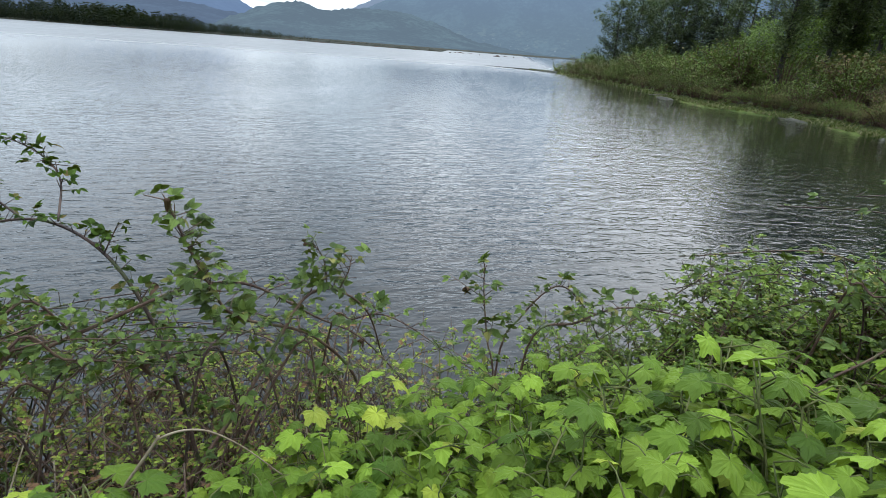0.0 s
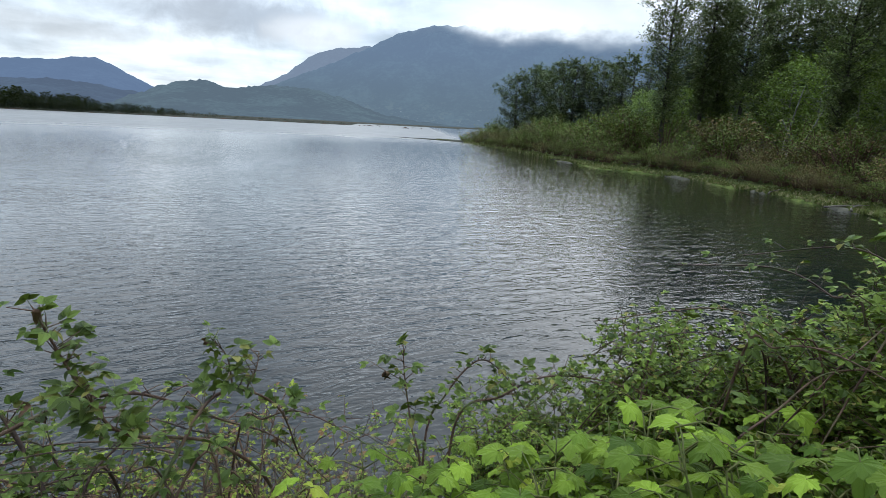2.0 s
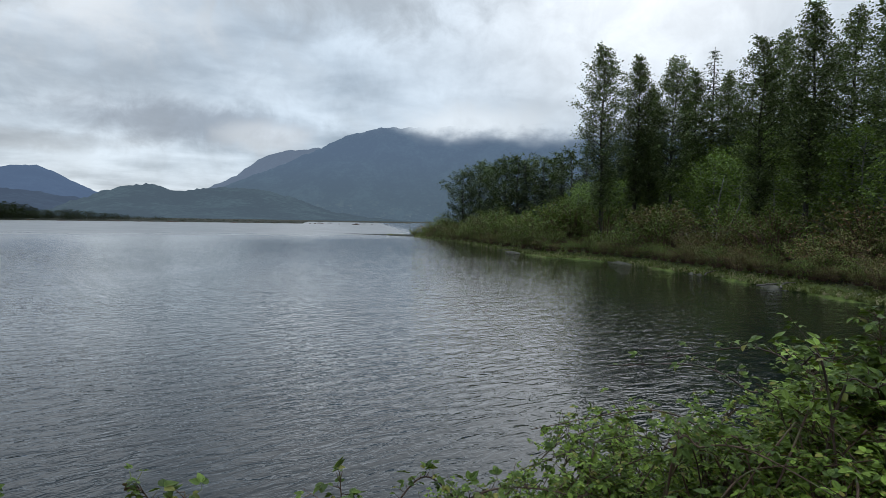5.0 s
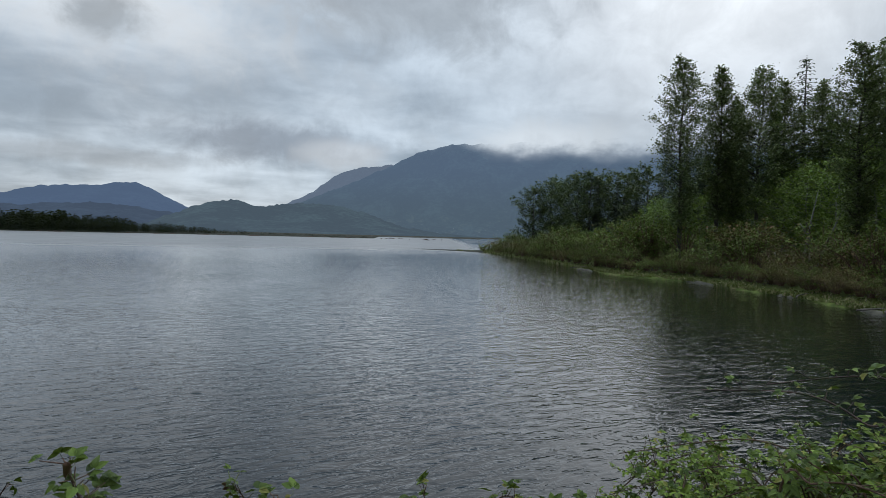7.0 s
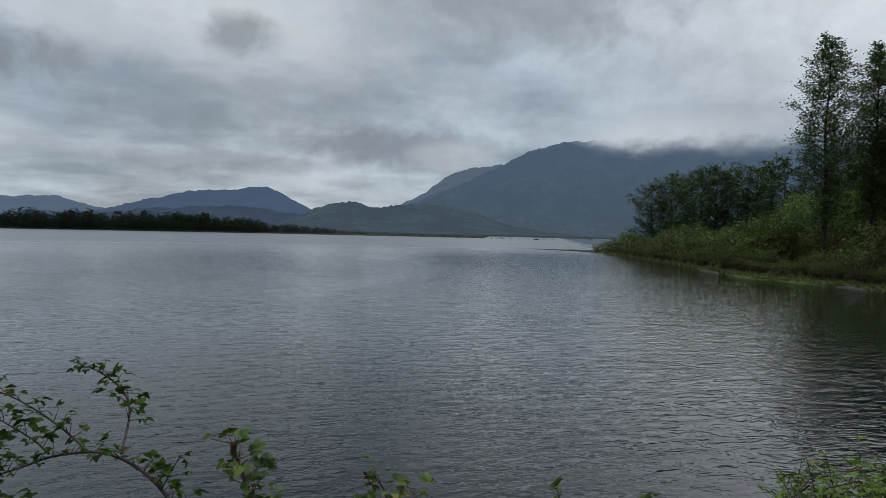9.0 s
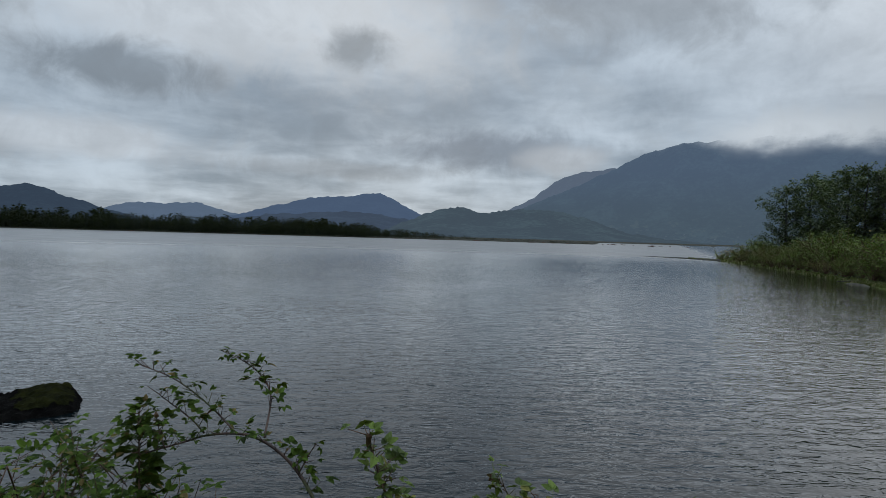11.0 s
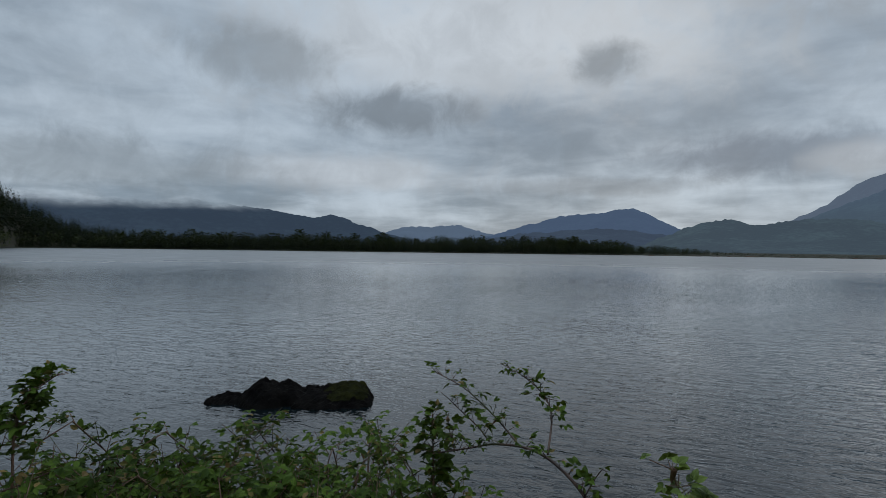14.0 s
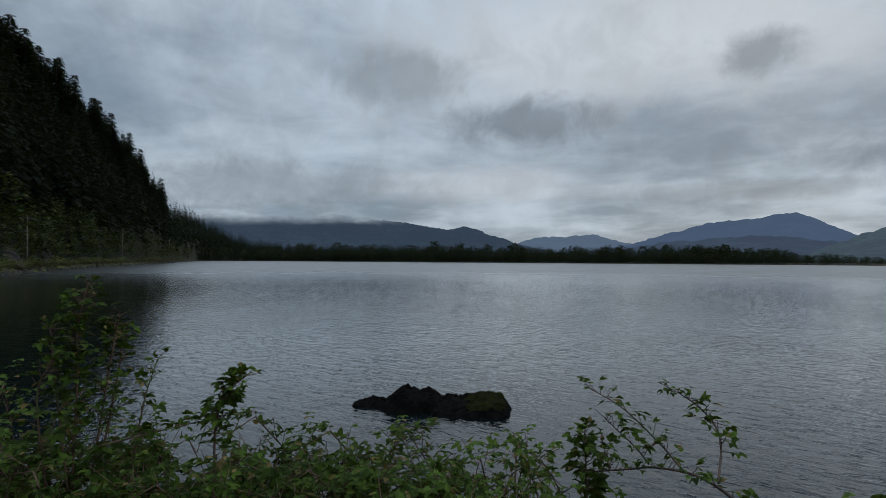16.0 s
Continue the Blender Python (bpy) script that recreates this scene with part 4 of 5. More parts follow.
for _az, _len, _turn in ((-14.2, 2.6, 20), (-33.2, 1.6, 70), (-38.6, 2.2, 35), (-39.2, 1.4, 80)):
    _h = Heap()
    tube(_h, glide([(-_len / 2, 0, 0.02), (-0.1 * _len, 0.12, 0.10), (_len / 2, -0.05, 0.22)], 7), [0.055, 0.052, 0.05, 0.045, 0.04, 0.03, 0.02], 7)
    _o = new("stranded_branch", _h.mesh("stranded_branch", M_WOOD, True))
    _o.matrix_basis = pose(*bearing(_az, float(FAR_SHORE(_az)) - 0.5, 0.12), 0, 0, _az + _turn)
    tagged(_o, "bleached branch stranded at the water's edge", "driftwood", "stranded branches")


def stuff(name, heap_mesh, label, category):
    return tagged(new(name, heap_mesh), label, category, kind="stuff")


def rim_sedge():
    rng = random.Random(8)
    heap = Heap()
    pos, dirs, ups, sizes = [], [], [], []
    for i in range(13000):
        az = rng.uniform(-56, -1.5)
        if az > -4.2:
            s = (2.9 - az) / 7.9
            d, z = 136 - 17 * s + rng.uniform(-1.5, 1.5), 0.08
        else:
            off = rng.random() ** 1.5 * 4.2 - 0.7 - 0.9 * noise.noise(Vector((az * 0.8, 2.0, 0)))
            d, z = float(FAR_SHORE(az)) + off, max(0.0, min(0.4, off * 0.12))
        pos.append(tuple(bearing(az, d, z))), dirs.append((rng.uniform(-0.5, 0.5), rng.uniform(-0.5, 0.5), 1)), ups.append((rng.uniform(-1, 1), rng.uniform(-1, 1), 0.2))
        sizes.append(rng.uniform(0.08, 0.34))
    for i in range(3600):
        az0, az1, out, wide = MATS[i % len(MATS)]
        az = rng.uniform(az0, az1)
        pos.append(tuple(bearing(az, float(FAR_SHORE(az)) - out + rng.uniform(-0.6, 1.0) * wide, 0.06))), dirs.append((rng.uniform(-0.7, 0.7), rng.uniform(-0.7, 0.7), 1))
        ups.append((rng.uniform(-1, 1), rng.uniform(-1, 1), 0.2)), sizes.append(rng.uniform(0.08, 0.26))
    strew(heap, SPRAY, pos, dirs, ups, sizes)
    stuff("shore_sedge", heap.mesh("shore_sedge", M_SEDGE), "yellow-green sedge and moss along the waterline", "grass")


rim_sedge()


# ---- far shore ----
WOOD_HEIGHT = table([(7, 0.6), (11, 0.9), (14, 1.3), (21, 3.0), (25, 5.2), (28.5, 8.6), (32, 12.0), (35, 13.5), (44, 13.5), (55, 14.0), (64, 14.5), (72, 14.5), (80, 14.0), (88, 15.0)])


def card_tree(rng, base, h, fir, pos, dirs, ups, sizes, count, broad=1.0):
    for j in range(count):
        u = (j + rng.random()) / count
        th = rng.uniform(0, 6.28)
        if fir:
            r = h * 0.05 * (1 - u)
            z, s = h * (0.04 + 0.95 * u), h * (0.17 * (1 - u) + 0.035) * rng.uniform(0.7, 1.2)
            d = (math.cos(th), math.sin(th), -0.35)
        else:
            r = h * 0.30 * math.sqrt(max(0.05, 1 - (1.7 * u - 0.7) ** 2)) * rng.uniform(0.3, 1.0)
            z, s = h * (0.04 + 0.88 * u), h * rng.uniform(0.08, 0.15)
            d = (math.cos(th), math.sin(th), rng.uniform(-0.3, 0.9))
        pos.append((base.x + math.cos(th) * r, base.y + math.sin(th) * r, base.z + z))
        dirs.append(d), ups.append((rng.uniform(-0.5, 0.5), rng.uniform(-0.5, 0.5), 1)), sizes.append(s * broad)


def far_woods():
    rng = random.Random(21)
    leafy, needled = Heap(), Heap()
    a, b = ([], [], [], []), ([], [], [], [])
    for i in range(4000):
        az = 7 + 80 * rng.random() ** 0.9
        deep = rng.random()
        h = float(WOOD_HEIGHT(az)) * (0.45 + 0.55 * min(1, deep * 1.6)) * rng.uniform(0.65, 1.12) * (1.0 + 0.3 * noise.noise(Vector((az * 0.55, 0.3, 0))) + 0.25 * noise.noise(Vector((az * 1.9, 4.0, 0))))
        d = float(FAR_SHORE(min(az, 85.4))) + 3 + 75 * deep
        fir = rng.random() < (0.62 if az > 38 else 0.35)
        card_tree(rng, bearing(az, d, 1.2), h, fir, *(b if fir else a), (50 if fir else 54) if h > 4 else 18, 1.2 if h > 4 else 1.4)
    # low brush at the water
    for i in range(4200):
        az = 6.8 + 80 * rng.random() ** 1.25
        d = float(FAR_SHORE(min(az, 85.4))) + rng.uniform(-1.5, 7) * (1 if az > 12 else 0.6)
        card_tree(rng, bearing(az, d, 0.0), (rng.uniform(0.4, 1.4) + 0.12 * float(WOOD_HEIGHT(az)) * rng.random()) * (0.9 + 0.9 * noise.noise(Vector((az * 1.3, 9.0, 0)))), False, *a, 14, 1.5)
    strew(leafy, SPRAY, *a)
    strew(needled, KITE, *b)
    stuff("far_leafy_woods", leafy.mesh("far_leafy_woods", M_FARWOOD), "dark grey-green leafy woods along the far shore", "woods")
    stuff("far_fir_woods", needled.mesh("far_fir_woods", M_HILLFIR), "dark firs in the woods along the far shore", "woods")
    logs = Heap()
    for i in range(70):
        az = rng.uniform(-1.5, 60) if i % 3 else rng.uniform(0, 24)
        d = float(FAR_SHORE(az)) - rng.uniform(4, 22) if az > 6.8 else rng.uniform(420, 560)
        p = bearing(az, d, 0.05)
        w = Vector((rng.uniform(-1, 1), rng.uniform(-0.3, 0.3), rng.uniform(0, 0.15))) * rng.uniform(0.8, 3.5)
        tube(logs, [p - w, p + Vector((0, 0, rng.uniform(0, 0.35))), p + w], [0.16, rng.uniform(0.2, 0.5), 0.12], 5)
    stuff("driftwood", logs.mesh("driftwood", M_TWIG, True), "dark stumps and logs lying in the shallows", "driftwood")


far_woods()


# ---- the wooded hill, road and poles on the left shore ----
def hill_woods():
    rng = random.Random(33)
    needled, leafy = Heap(), Heap()
    a, b = ([], [], [], []), ([], [], [], [])
    for i in range(2300):
        az = 77 + 34 * rng.random()
        f0 = float(FAR_SHORE(az))
        inl = float(CREST_IN(az))
        s = rng.random() ** 0.8
        d = f0 + 17 + (inl - 5) * s
        z = 1.5 + hill_height(az, d, f0)
        h = rng.uniform(8, 19) * (1 if s > 0.12 else 0.6)
        fir = s > 0.1 or rng.random() < 0.3
        card_tree(rng, bearing(az, d, z - 0.5), h, fir, *(a if fir else b), 74 if d < 260 else 46)
    for i in range(2600):
        az = 86 + 26 * rng.random()
        f0 = float(FAR_SHORE(az))
        off = rng.uniform(1.0, 7.5) if i % 3 == 0 else rng.uniform(14.8, 34)
        card_tree(rng, bearing(az, f0 + off, 1.0 + hill_height(az, f0 + off, f0)), rng.uniform(1.0, 4.2) * (0.5 if i % 3 == 0 else 1.3), False, *b, 16, 1.7)
    strew(needled, KITE, *a)
    strew(leafy, SPRAY, *b)
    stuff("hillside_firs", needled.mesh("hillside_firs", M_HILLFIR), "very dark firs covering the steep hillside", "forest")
    stuff("roadside_brush", leafy.mesh("roadside_brush", M_ROADSIDE), "dull green brush at the foot of the hill", "brush")


hill_woods()


def left_road():
    v, f = [], []
    azs = np.arange(87.8, 113, 0.4)
    for az in azs:
        d = float(FAR_SHORE(az))
        for off in (8.0, 14.5):
            p = bearing(float(az), d + off, 1.85)
            v.append((p.x, p.y, p.z))
    n = len(azs)
    for i in range(n - 1):
        f.append((2 * i, 2 * i + 1, 2 * i + 3, 2 * i + 2))
    top = len(v)
    v += [(x, y, z - 0.5) for x, y, z in v]
    for i in range(n - 1):
        for e in (0, 1):
            f.append((2 * i + e, 2 * i + 2 + e, top + 2 * i + 2 + e, top + 2 * i + e))
    tagged(new("road", mesh_of("road", v, f, M_ASPHALT)), "narrow asphalt road along the foot of the hill", "road", kind="structure")


left_road()


def riprap():
    rng = random.Random(44)
    heap = Heap()
    for i in range(420):
        az = 86 + 25 * rng.random() ** 1.3
        d = float(FAR_SHORE(az)) + rng.uniform(-0.8, 2.5)
        s = rng.uniform(0.3, 0.9)
        c = bearing(az, d, 0.1 + 0.12 * s)
        v = []
        for j in range(6):
            w = j * math.pi / 3
            v.append(tuple(c + Vector((math.cos(w) * s * rng.uniform(0.7, 1.1), math.sin(w) * s * rng.uniform(0.7, 1.1), -0.25 * s))))
        for j in range(4):
            w = j * math.pi / 2 + 0.4
            v.append(tuple(c + Vector((math.cos(w) * s * rng.uniform(0.4, 0.6), math.sin(w) * s * rng.uniform(0.4, 0.6), 0.45 * s * rng.uniform(0.7, 1.2)))))
        heap.add(v, [(6, 7, 8, 9), (0, 1, 6), (1, 2, 7, 6), (2, 3, 7), (3, 4, 8, 7), (4, 5, 9, 8), (5, 0, 6, 9)])
    stuff("shore_stones", heap.mesh("shore_stones", M_CLIFF), "grey stones dumped along the road bank", "stones")


riprap()


def outcrop(az, inland, w, h, seed):
    d = float(FAR_SHORE(az)) + inland
    v, f = [], []
    n, m = 12, 9
    for i in range(n):
        for k in range(m):
            x, s = (i / (n - 1) - 0.5) * w, k / (m - 1)
            q = Vector((x * 0.35 + seed, s * 3, seed))
            y = 5.0 * s + 1.6 * noise.noise(q) + 0.8 * noise.noise(q * 2.7)
            edge = math.sin(math.pi * i / (n - 1)) ** 0.5
            v.append((x + 0.8 * noise.noise(q * 1.7), y, s * h * edge))
    for i in range(n - 1):
        for k in range(m - 1):
            f.append((i * m + k, (i + 1) * m + k, (i + 1) * m + k + 1, i * m + k + 1))
    base = len(v)
    v += [(x, 9.0, z) for x, y, z in v[:]]
    for i in range(n - 1):
        a, b = i * m + m - 1, (i + 1) * m + m - 1
        f.append((a, b, base + b, base + a))
    ob = new("cliff", mesh_of("cliff", v, f, M_CLIFF))
    ob.matrix_basis = pose(*bearing(az, d, 1.2), 0, 0, az)
    tagged(ob, "bare grey rock face above the road", "cliff", "rock faces")


outcrop(97.9, 18, 7, 6.0, 1.3)
outcrop(100.4, 17, 8, 4.5, 4.1)


def utility_pole(az, d, top):
    base = tagged(new("utility_pole"), "weathered wooden utility pole beside the road", "utility pole", "poles along the road")
    base.location = bearing(az, d, 1.3)
    h = top - 1.3
    heap = Heap()
    tube(heap, [(0, 0, -0.3), (0, 0, h * 0.5), (0, 0, h)], [0.19, 0.16, 0.12], 8)
    part("pole", heap.mesh("pole", M_WOOD, True), base)
    arm = Heap()
    tube(arm, [(-1.1, 0, h - 0.6), (1.1, 0, h - 0.6)], [0.08, 0.08], 4)
    beam = part("crossarm", arm.mesh("crossarm", M_WOOD), base)
    beam.rotation_euler = (0, 0, radians(az + 70))
    for x in (-0.9, 0.9):
        pin = Heap()
        tube(pin, [(x, 0, h - 0.55), (x, 0, h - 0.42), (x, 0, h - 0.3)], [0.05, 0.09, 0.04], 6)
        part("insulator", pin.mesh("insulator", M_WIRE, True), beam, "grey insulator")
    return bearing(az, d, top)


_tops = [utility_pole(108, 104, 11.5), utility_pole(98.52, 147, 11.9), utility_pole(91.65, 231, 13.2), utility_pole(87.9, 345, 13.0)]
for _a, _b in zip(_tops, _tops[1:]):
    for _drop in (0.35, 3.2):
        _h = Heap()
        _pts = []
        for _i in range(13):
            _s = _i / 12
            _p = _a.lerp(_b, _s)
            _pts.append((_p.x, _p.y, _p.z - _drop - 5.0 * _s * (1 - _s)))
        tube(_h, _pts, [0.022] * 13, 4)
        tagged(new("overhead_wire", _h.mesh("overhead_wire", M_WIRE)), "thin grey cable slung between the utility poles", "cable", "cables on the poles")

hill_firs = [standing("fir", fir_meshes("hill_fir", 171 + i, 20, 4.6, 34, 0.26, M_HILLFIR, M_BARK, 0.15, 0.45, 1.1), TREE_PARTS, "fir standing as a dark silhouette on the crest of the hill", "tree", "firs on the hill") for i in range(2)]
_rng = random.Random(19)
for _i in range(56):
    _az = 88.4 + 15 * (_i / 56) + _rng.uniform(-0.2, 0.2)
    _f0 = float(FAR_SHORE(_az))
    _d = _f0 + float(CREST_IN(_az)) * _rng.uniform(0.80, 1.0)
    _m = Matrix.LocRotScale(bearing(_az, _d, 1.0 + hill_height(_az, _d, _f0)), Euler((0, 0, _i)), Vector((1, 1, 1)) * _rng.uniform(0.7, 1.25))
    if _i < 2:
        hill_firs[_i].matrix_basis = _m
    else:
        again(hill_firs[_i % 2], _m)
_spots = []
_rng = random.Random(12)
for _i in range(40):
    _az = 86.8 + 19 * (_i / 40) ** 1.2
    _spots.append((_az, float(FAR_SHORE(_az)) + _rng.uniform(1.5, 7.0), _rng.uniform(1.2, 2.6), _rng.choice((0, 1, 2))))
for _az, _d, _hh, _w in _spots:
    again(shrubs[_w], Matrix.LocRotScale(bearing(_az, _d, 0.8), Euler((0, 0, _az * 31)), Vector((1, 1, 1)) * _hh / 2))


# ---- the boulder in the water ----
def boulder():
    base = tagged(new("boulder"), "dark boulder with moss standing in the lake", "rock")
    lumps = [(-1.38, 0.56, 0.44, 0.17, 2.4), (-0.60, 0.66, 0.78, 0.35, 2.2), (-0.66, 0.32, 0.46, 0.44, 2.4), (-0.20, 0.36, 0.55, 0.38, 3.0), (0.40, 0.66, 0.88, 0.21, 2.8), (1.00, 0.64, 0.84, 0.26, 3.2)]
    nu, nv = 84, 44
    v = []

    def height(u, w):
        z = -0.35
        for c, a, b, h, p in lumps:
            q = (abs(u - c) / a) ** p + (abs(w) / b) ** p
            if q < 1:
                z = max(z, -0.3 + (h + 0.3) * (1 - q) ** (1 / p))
        n = Vector((u * 1.9, w * 1.9, 0.3))
        z += 0.08 * noise.noise(n) + 0.11 * abs(noise.noise(n * 1.7)) + 0.10 * abs(noise.noise(n * 4.1)) - 0.05 * abs(noise.noise(n * 9)) - 0.07
        return z
    for i in range(nu):
        for k in range(nv):
            u, w = -2.15 + 4.3 * i / (nu - 1), -1.1 + 2.2 * k / (nv - 1)
            v.append((u + 0.05 * noise.noise(Vector((u * 3, w * 3, 5))), w + 0.05 * noise.noise(Vector((u * 3, w * 3, 9))), height(u, w)))
    f = [(i * nv + k, (i + 1) * nv + k, (i + 1) * nv + k + 1, i * nv + k + 1) for i in range(nu - 1) for k in range(nv - 1)]
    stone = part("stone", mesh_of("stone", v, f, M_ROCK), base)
    keep = [q for q in f if min(v[j][2] for j in q) > 0.10 and (sum(v[j][0] for j in q) / 4 > 0.62 + 0.35 * noise.noise(Vector((v[q[0]][1] * 3, 0, 2)))) and max(v[j][2] for j in q) - min(v[j][2] for j in q) < 0.10]
    used = sorted({j for q in keep for j in q})
    idx = {j: n for n, j in enumerate(used)}
    mv = [(v[j][0], v[j][1], v[j][2] + 0.014 + 0.012 * noise.noise(Vector(v[j]) * 9)) for j in used]
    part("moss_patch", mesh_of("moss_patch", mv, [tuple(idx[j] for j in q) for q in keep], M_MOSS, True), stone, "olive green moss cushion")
    axis = math.degrees(math.atan2(2.8, 2.0))
    base.matrix_basis = pose(-10.82, 5.52, 0, 0, 0, axis)
    return base


boulder()


# ---- the near bank ----
def on_bank(x, y):
    az, r = math.degrees(math.atan2(-x, y)), math.hypot(x, y)
    return near_ground(az, r) + 0.05 * noise.noise(Vector((x, y, 0)) * 0.9)


SIMPLE = ([(0, 0, 0), (0.31, 0.34, 0.07), (0.23, 0.74, 0.0), (0, 1, -0.14), (-0.23, 0.74, 0.0), (-0.31, 0.34, 0.07)],
          [(0, 1, 2, 3), (0, 3, 4, 5)])
_three = Heap()
for _ang, _s in ((0, 0.72), (66, 0.58), (-66, 0.58)):
    _a = radians(_ang)
    strew(_three, SIMPLE, [(math.sin(_a) * 0.05, 0.3 + math.cos(_a) * 0.05, 0)], [(math.sin(_a), math.cos(_a), -0.1)], [(0, 0, 1)], [_s])
SIMPLE_THREE = (np.concatenate(_three.v), _three.f)
_three = Heap()
for _ang, _s in ((0, 0.72), (66, 0.58), (-66, 0.58)):
    _a = radians(_ang)
    strew(_three, ([(0, 0, 0), (0.36, 0.5, 0.08), (0, 1, -0.1), (-0.36, 0.5, 0.08)], [(0, 1, 2), (0, 2, 3)]), [(math.sin(_a) * 0.05, 0.3 + math.cos(_a) * 0.05, 0)], [(math.sin(_a), math.cos(_a), -0.1)], [(0, 0, 1)], [_s])
PLAIN_THREE = (np.concatenate(_three.v), _three.f)


def bramble_bush(seed, leafmat, canes=9, nodes=11, shoots=3, size=0.062, h=1.6, w=0.75, label="", group="", plain=False, many=(1, 3)):
    """A bush of arching thorny canes with leaves in threes along their side shoots."""
    rng = random.Random(seed)
    base = tagged(new("bramble_bush"), label, "bramble", group)
    leaf = Heap()
    outer, inner = ([], [], [], []), ([], [], [], [])
    for i in range(canes):
        th = i * 2.4 + rng.uniform(-0.5, 0.5)
        out = Vector((math.cos(th), math.sin(th), 0))
        top = h * rng.uniform(0.72, 1.06)
        reach = w * rng.uniform(0.5, 1.3)
        foot = Vector((rng.uniform(-0.2, 0.2), rng.uniform(-0.2, 0.2), -0.1))
        line = glide([foot, foot + out * reach * 0.25 + Vector((0, 0, top * 0.65)), foot + out * reach * 0.7 + Vector((0, 0, top)), foot + out * reach * 1.25 + Vector((rng.uniform(-0.2, 0.2), rng.uniform(-0.2, 0.2), top * rng.uniform(0.55, 0.9)))], 15)
        heap = Heap()
        r0 = rng.uniform(0.006, 0.0105)
        tube(heap, line[::2], [r0 * (1 - 0.7 * j / 7) for j in range(8)], 4)
        for j in range(3, 15):
            for k in range(shoots):
                if rng.random() < 0.25:
                    continue
                pos, dirs, ups, sizes = inner if plain or j < 8 else outer
                d = Vector((rng.uniform(-1, 1), rng.uniform(-1, 1), rng.uniform(0.1, 1.2))).normalized()
                ln = rng.uniform(0.06, 0.24)
                q = line[j].lerp(line[j - 1], rng.random())
                e = q + d * ln
                if k % 2 == 0 or shoots < 3:
                    tube(heap, [q, e], [0.003, 0.0016], 3, False, root=4 * (j // 2))
                for _ in range(rng.randint(*many)):
                    p = q.lerp(e, rng.uniform(0.2, 1.0))
                    pos.append(tuple(p)), dirs.append((d.x * 0.4 + rng.uniform(-1, 1), d.y * 0.4 + rng.uniform(-1, 1), rng.uniform(-0.35, 0.55)))
                    ups.append((rng.uniform(-0.45, 0.45), rng.uniform(-0.45, 0.45), 1)), sizes.append(size * rng.uniform(0.55, 1.25))
        part("cane", heap.mesh("cane", M_CANE, True), base)
    for shape, heaped in ((SIMPLE_THREE, outer), (PLAIN_THREE, inner)):
        if heaped[0]:
            strew(leaf, shape, *heaped)
    part("foliage", leaf.mesh("bramble_foliage", leafmat), base)
    return base


def set_bushes(protos, spots, h):
    used = set()
    rng = random.Random(77)
    for az, d, el, w in spots:
        p = bearing(az, d)
        z = on_bank(p.x, p.y)
        tall = 3.2 + d * math.tan(radians(el)) - z - 0.08
        s = tall / h
        m = Matrix.LocRotScale((p.x, p.y, z), Euler((0, 0, rng.uniform(0, 6.28))), Vector((max(0.55, min(s, 1.1)), max(0.55, min(s, 1.1)), s)))
        if w in used:
            again(protos[w], m)
        else:
            protos[w].matrix_basis = m
            used.add(w)


RIGHT_TOP = table([(-60, -3), (-50, -4.5), (-46, -6), (-44, -8), (-42, -11.2), (-39, -12.4), (-36, -13.3), (-31, -12.6), (-29.5, -14), (-28, -17.5), (-26.5, -21), (-21, -24.0), (-15, -25), (-8, -27.5), (-4.5, -30), (0, -33), (4, -34), (10, -34)])
LEFT_TOP = table([(46, -30), (50, -24), (52, -20.5), (56, -20.0), (63, -19.3), (70, -18), (80, -17.4), (86, -16.2), (90, -15.5), (93, -14), (96, -12.5), (100, -10.7), (106, -8)])
lush = [bramble_bush(200 + i, M_BRAMBLE, 9, size=0.052, many=(4, 6), w=0.54, label="leafy green bramble thicket on the bank", group="brambles on the bank") for i in range(5)]
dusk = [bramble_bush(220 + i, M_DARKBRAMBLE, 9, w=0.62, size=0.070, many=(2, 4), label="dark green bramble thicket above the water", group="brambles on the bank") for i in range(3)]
bare = [bramble_bush(240 + i, M_BARE, 11, shoots=1, size=0.055, plain=True, many=(1, 3), label="sparse bramble tangle of thin brown canes", group="brambles on the bank") for i in range(3)]
_rng = random.Random(61)
_spots = []
for _i in range(62):
    _az = -4 - 50 * (_i / 61) ** 0.85
    _row = _i % 3
    _spots.append((_az + _rng.uniform(-1, 1), (2.95, 2.75, 2.55)[_row] + _rng.uniform(-0.15, 0.2), float(RIGHT_TOP(_az)) - (0, 4.0, 10.5)[_row] - _rng.uniform(0, 1.0), _rng.randrange(5)))
set_bushes(lush, _spots, 1.72)
_spots = []
for _i in range(54):
    _az = 56 + 48.5 * _i / 53
    _row = _i % 3
    _spots.append((_az + _rng.uniform(-1, 1), (3.1, 2.7, 2.2)[_row] + _rng.uniform(-0.1, 0.2), float(LEFT_TOP(_az)) - (0, 2.5, 7.5)[_row] - _rng.uniform(0, 1.2), _rng.randrange(3)))
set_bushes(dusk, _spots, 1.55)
_spots = []
for _i in range(36):
    _az = 2 + 60 * _i / 35
    _row = _i % 3
    _spots.append((_az + _rng.uniform(-1, 1), (2.7, 2.2, 1.75)[_row] + _rng.uniform(-0.1, 0.2), (-26.5, -29.0, -33.0)[_row] - _rng.uniform(0, 2.5) - (4 if _az < 14 else 0) + max(0, min(4, (_az - 50) * 0.6)), _rng.randrange(3)))
set_bushes(bare, _spots, 1.6)


# broad-leaved plants in front
BROAD = [mesh_of("broad_leaf", *palmate(300 + i), M_BIGLEAF, False) for i in range(6)]


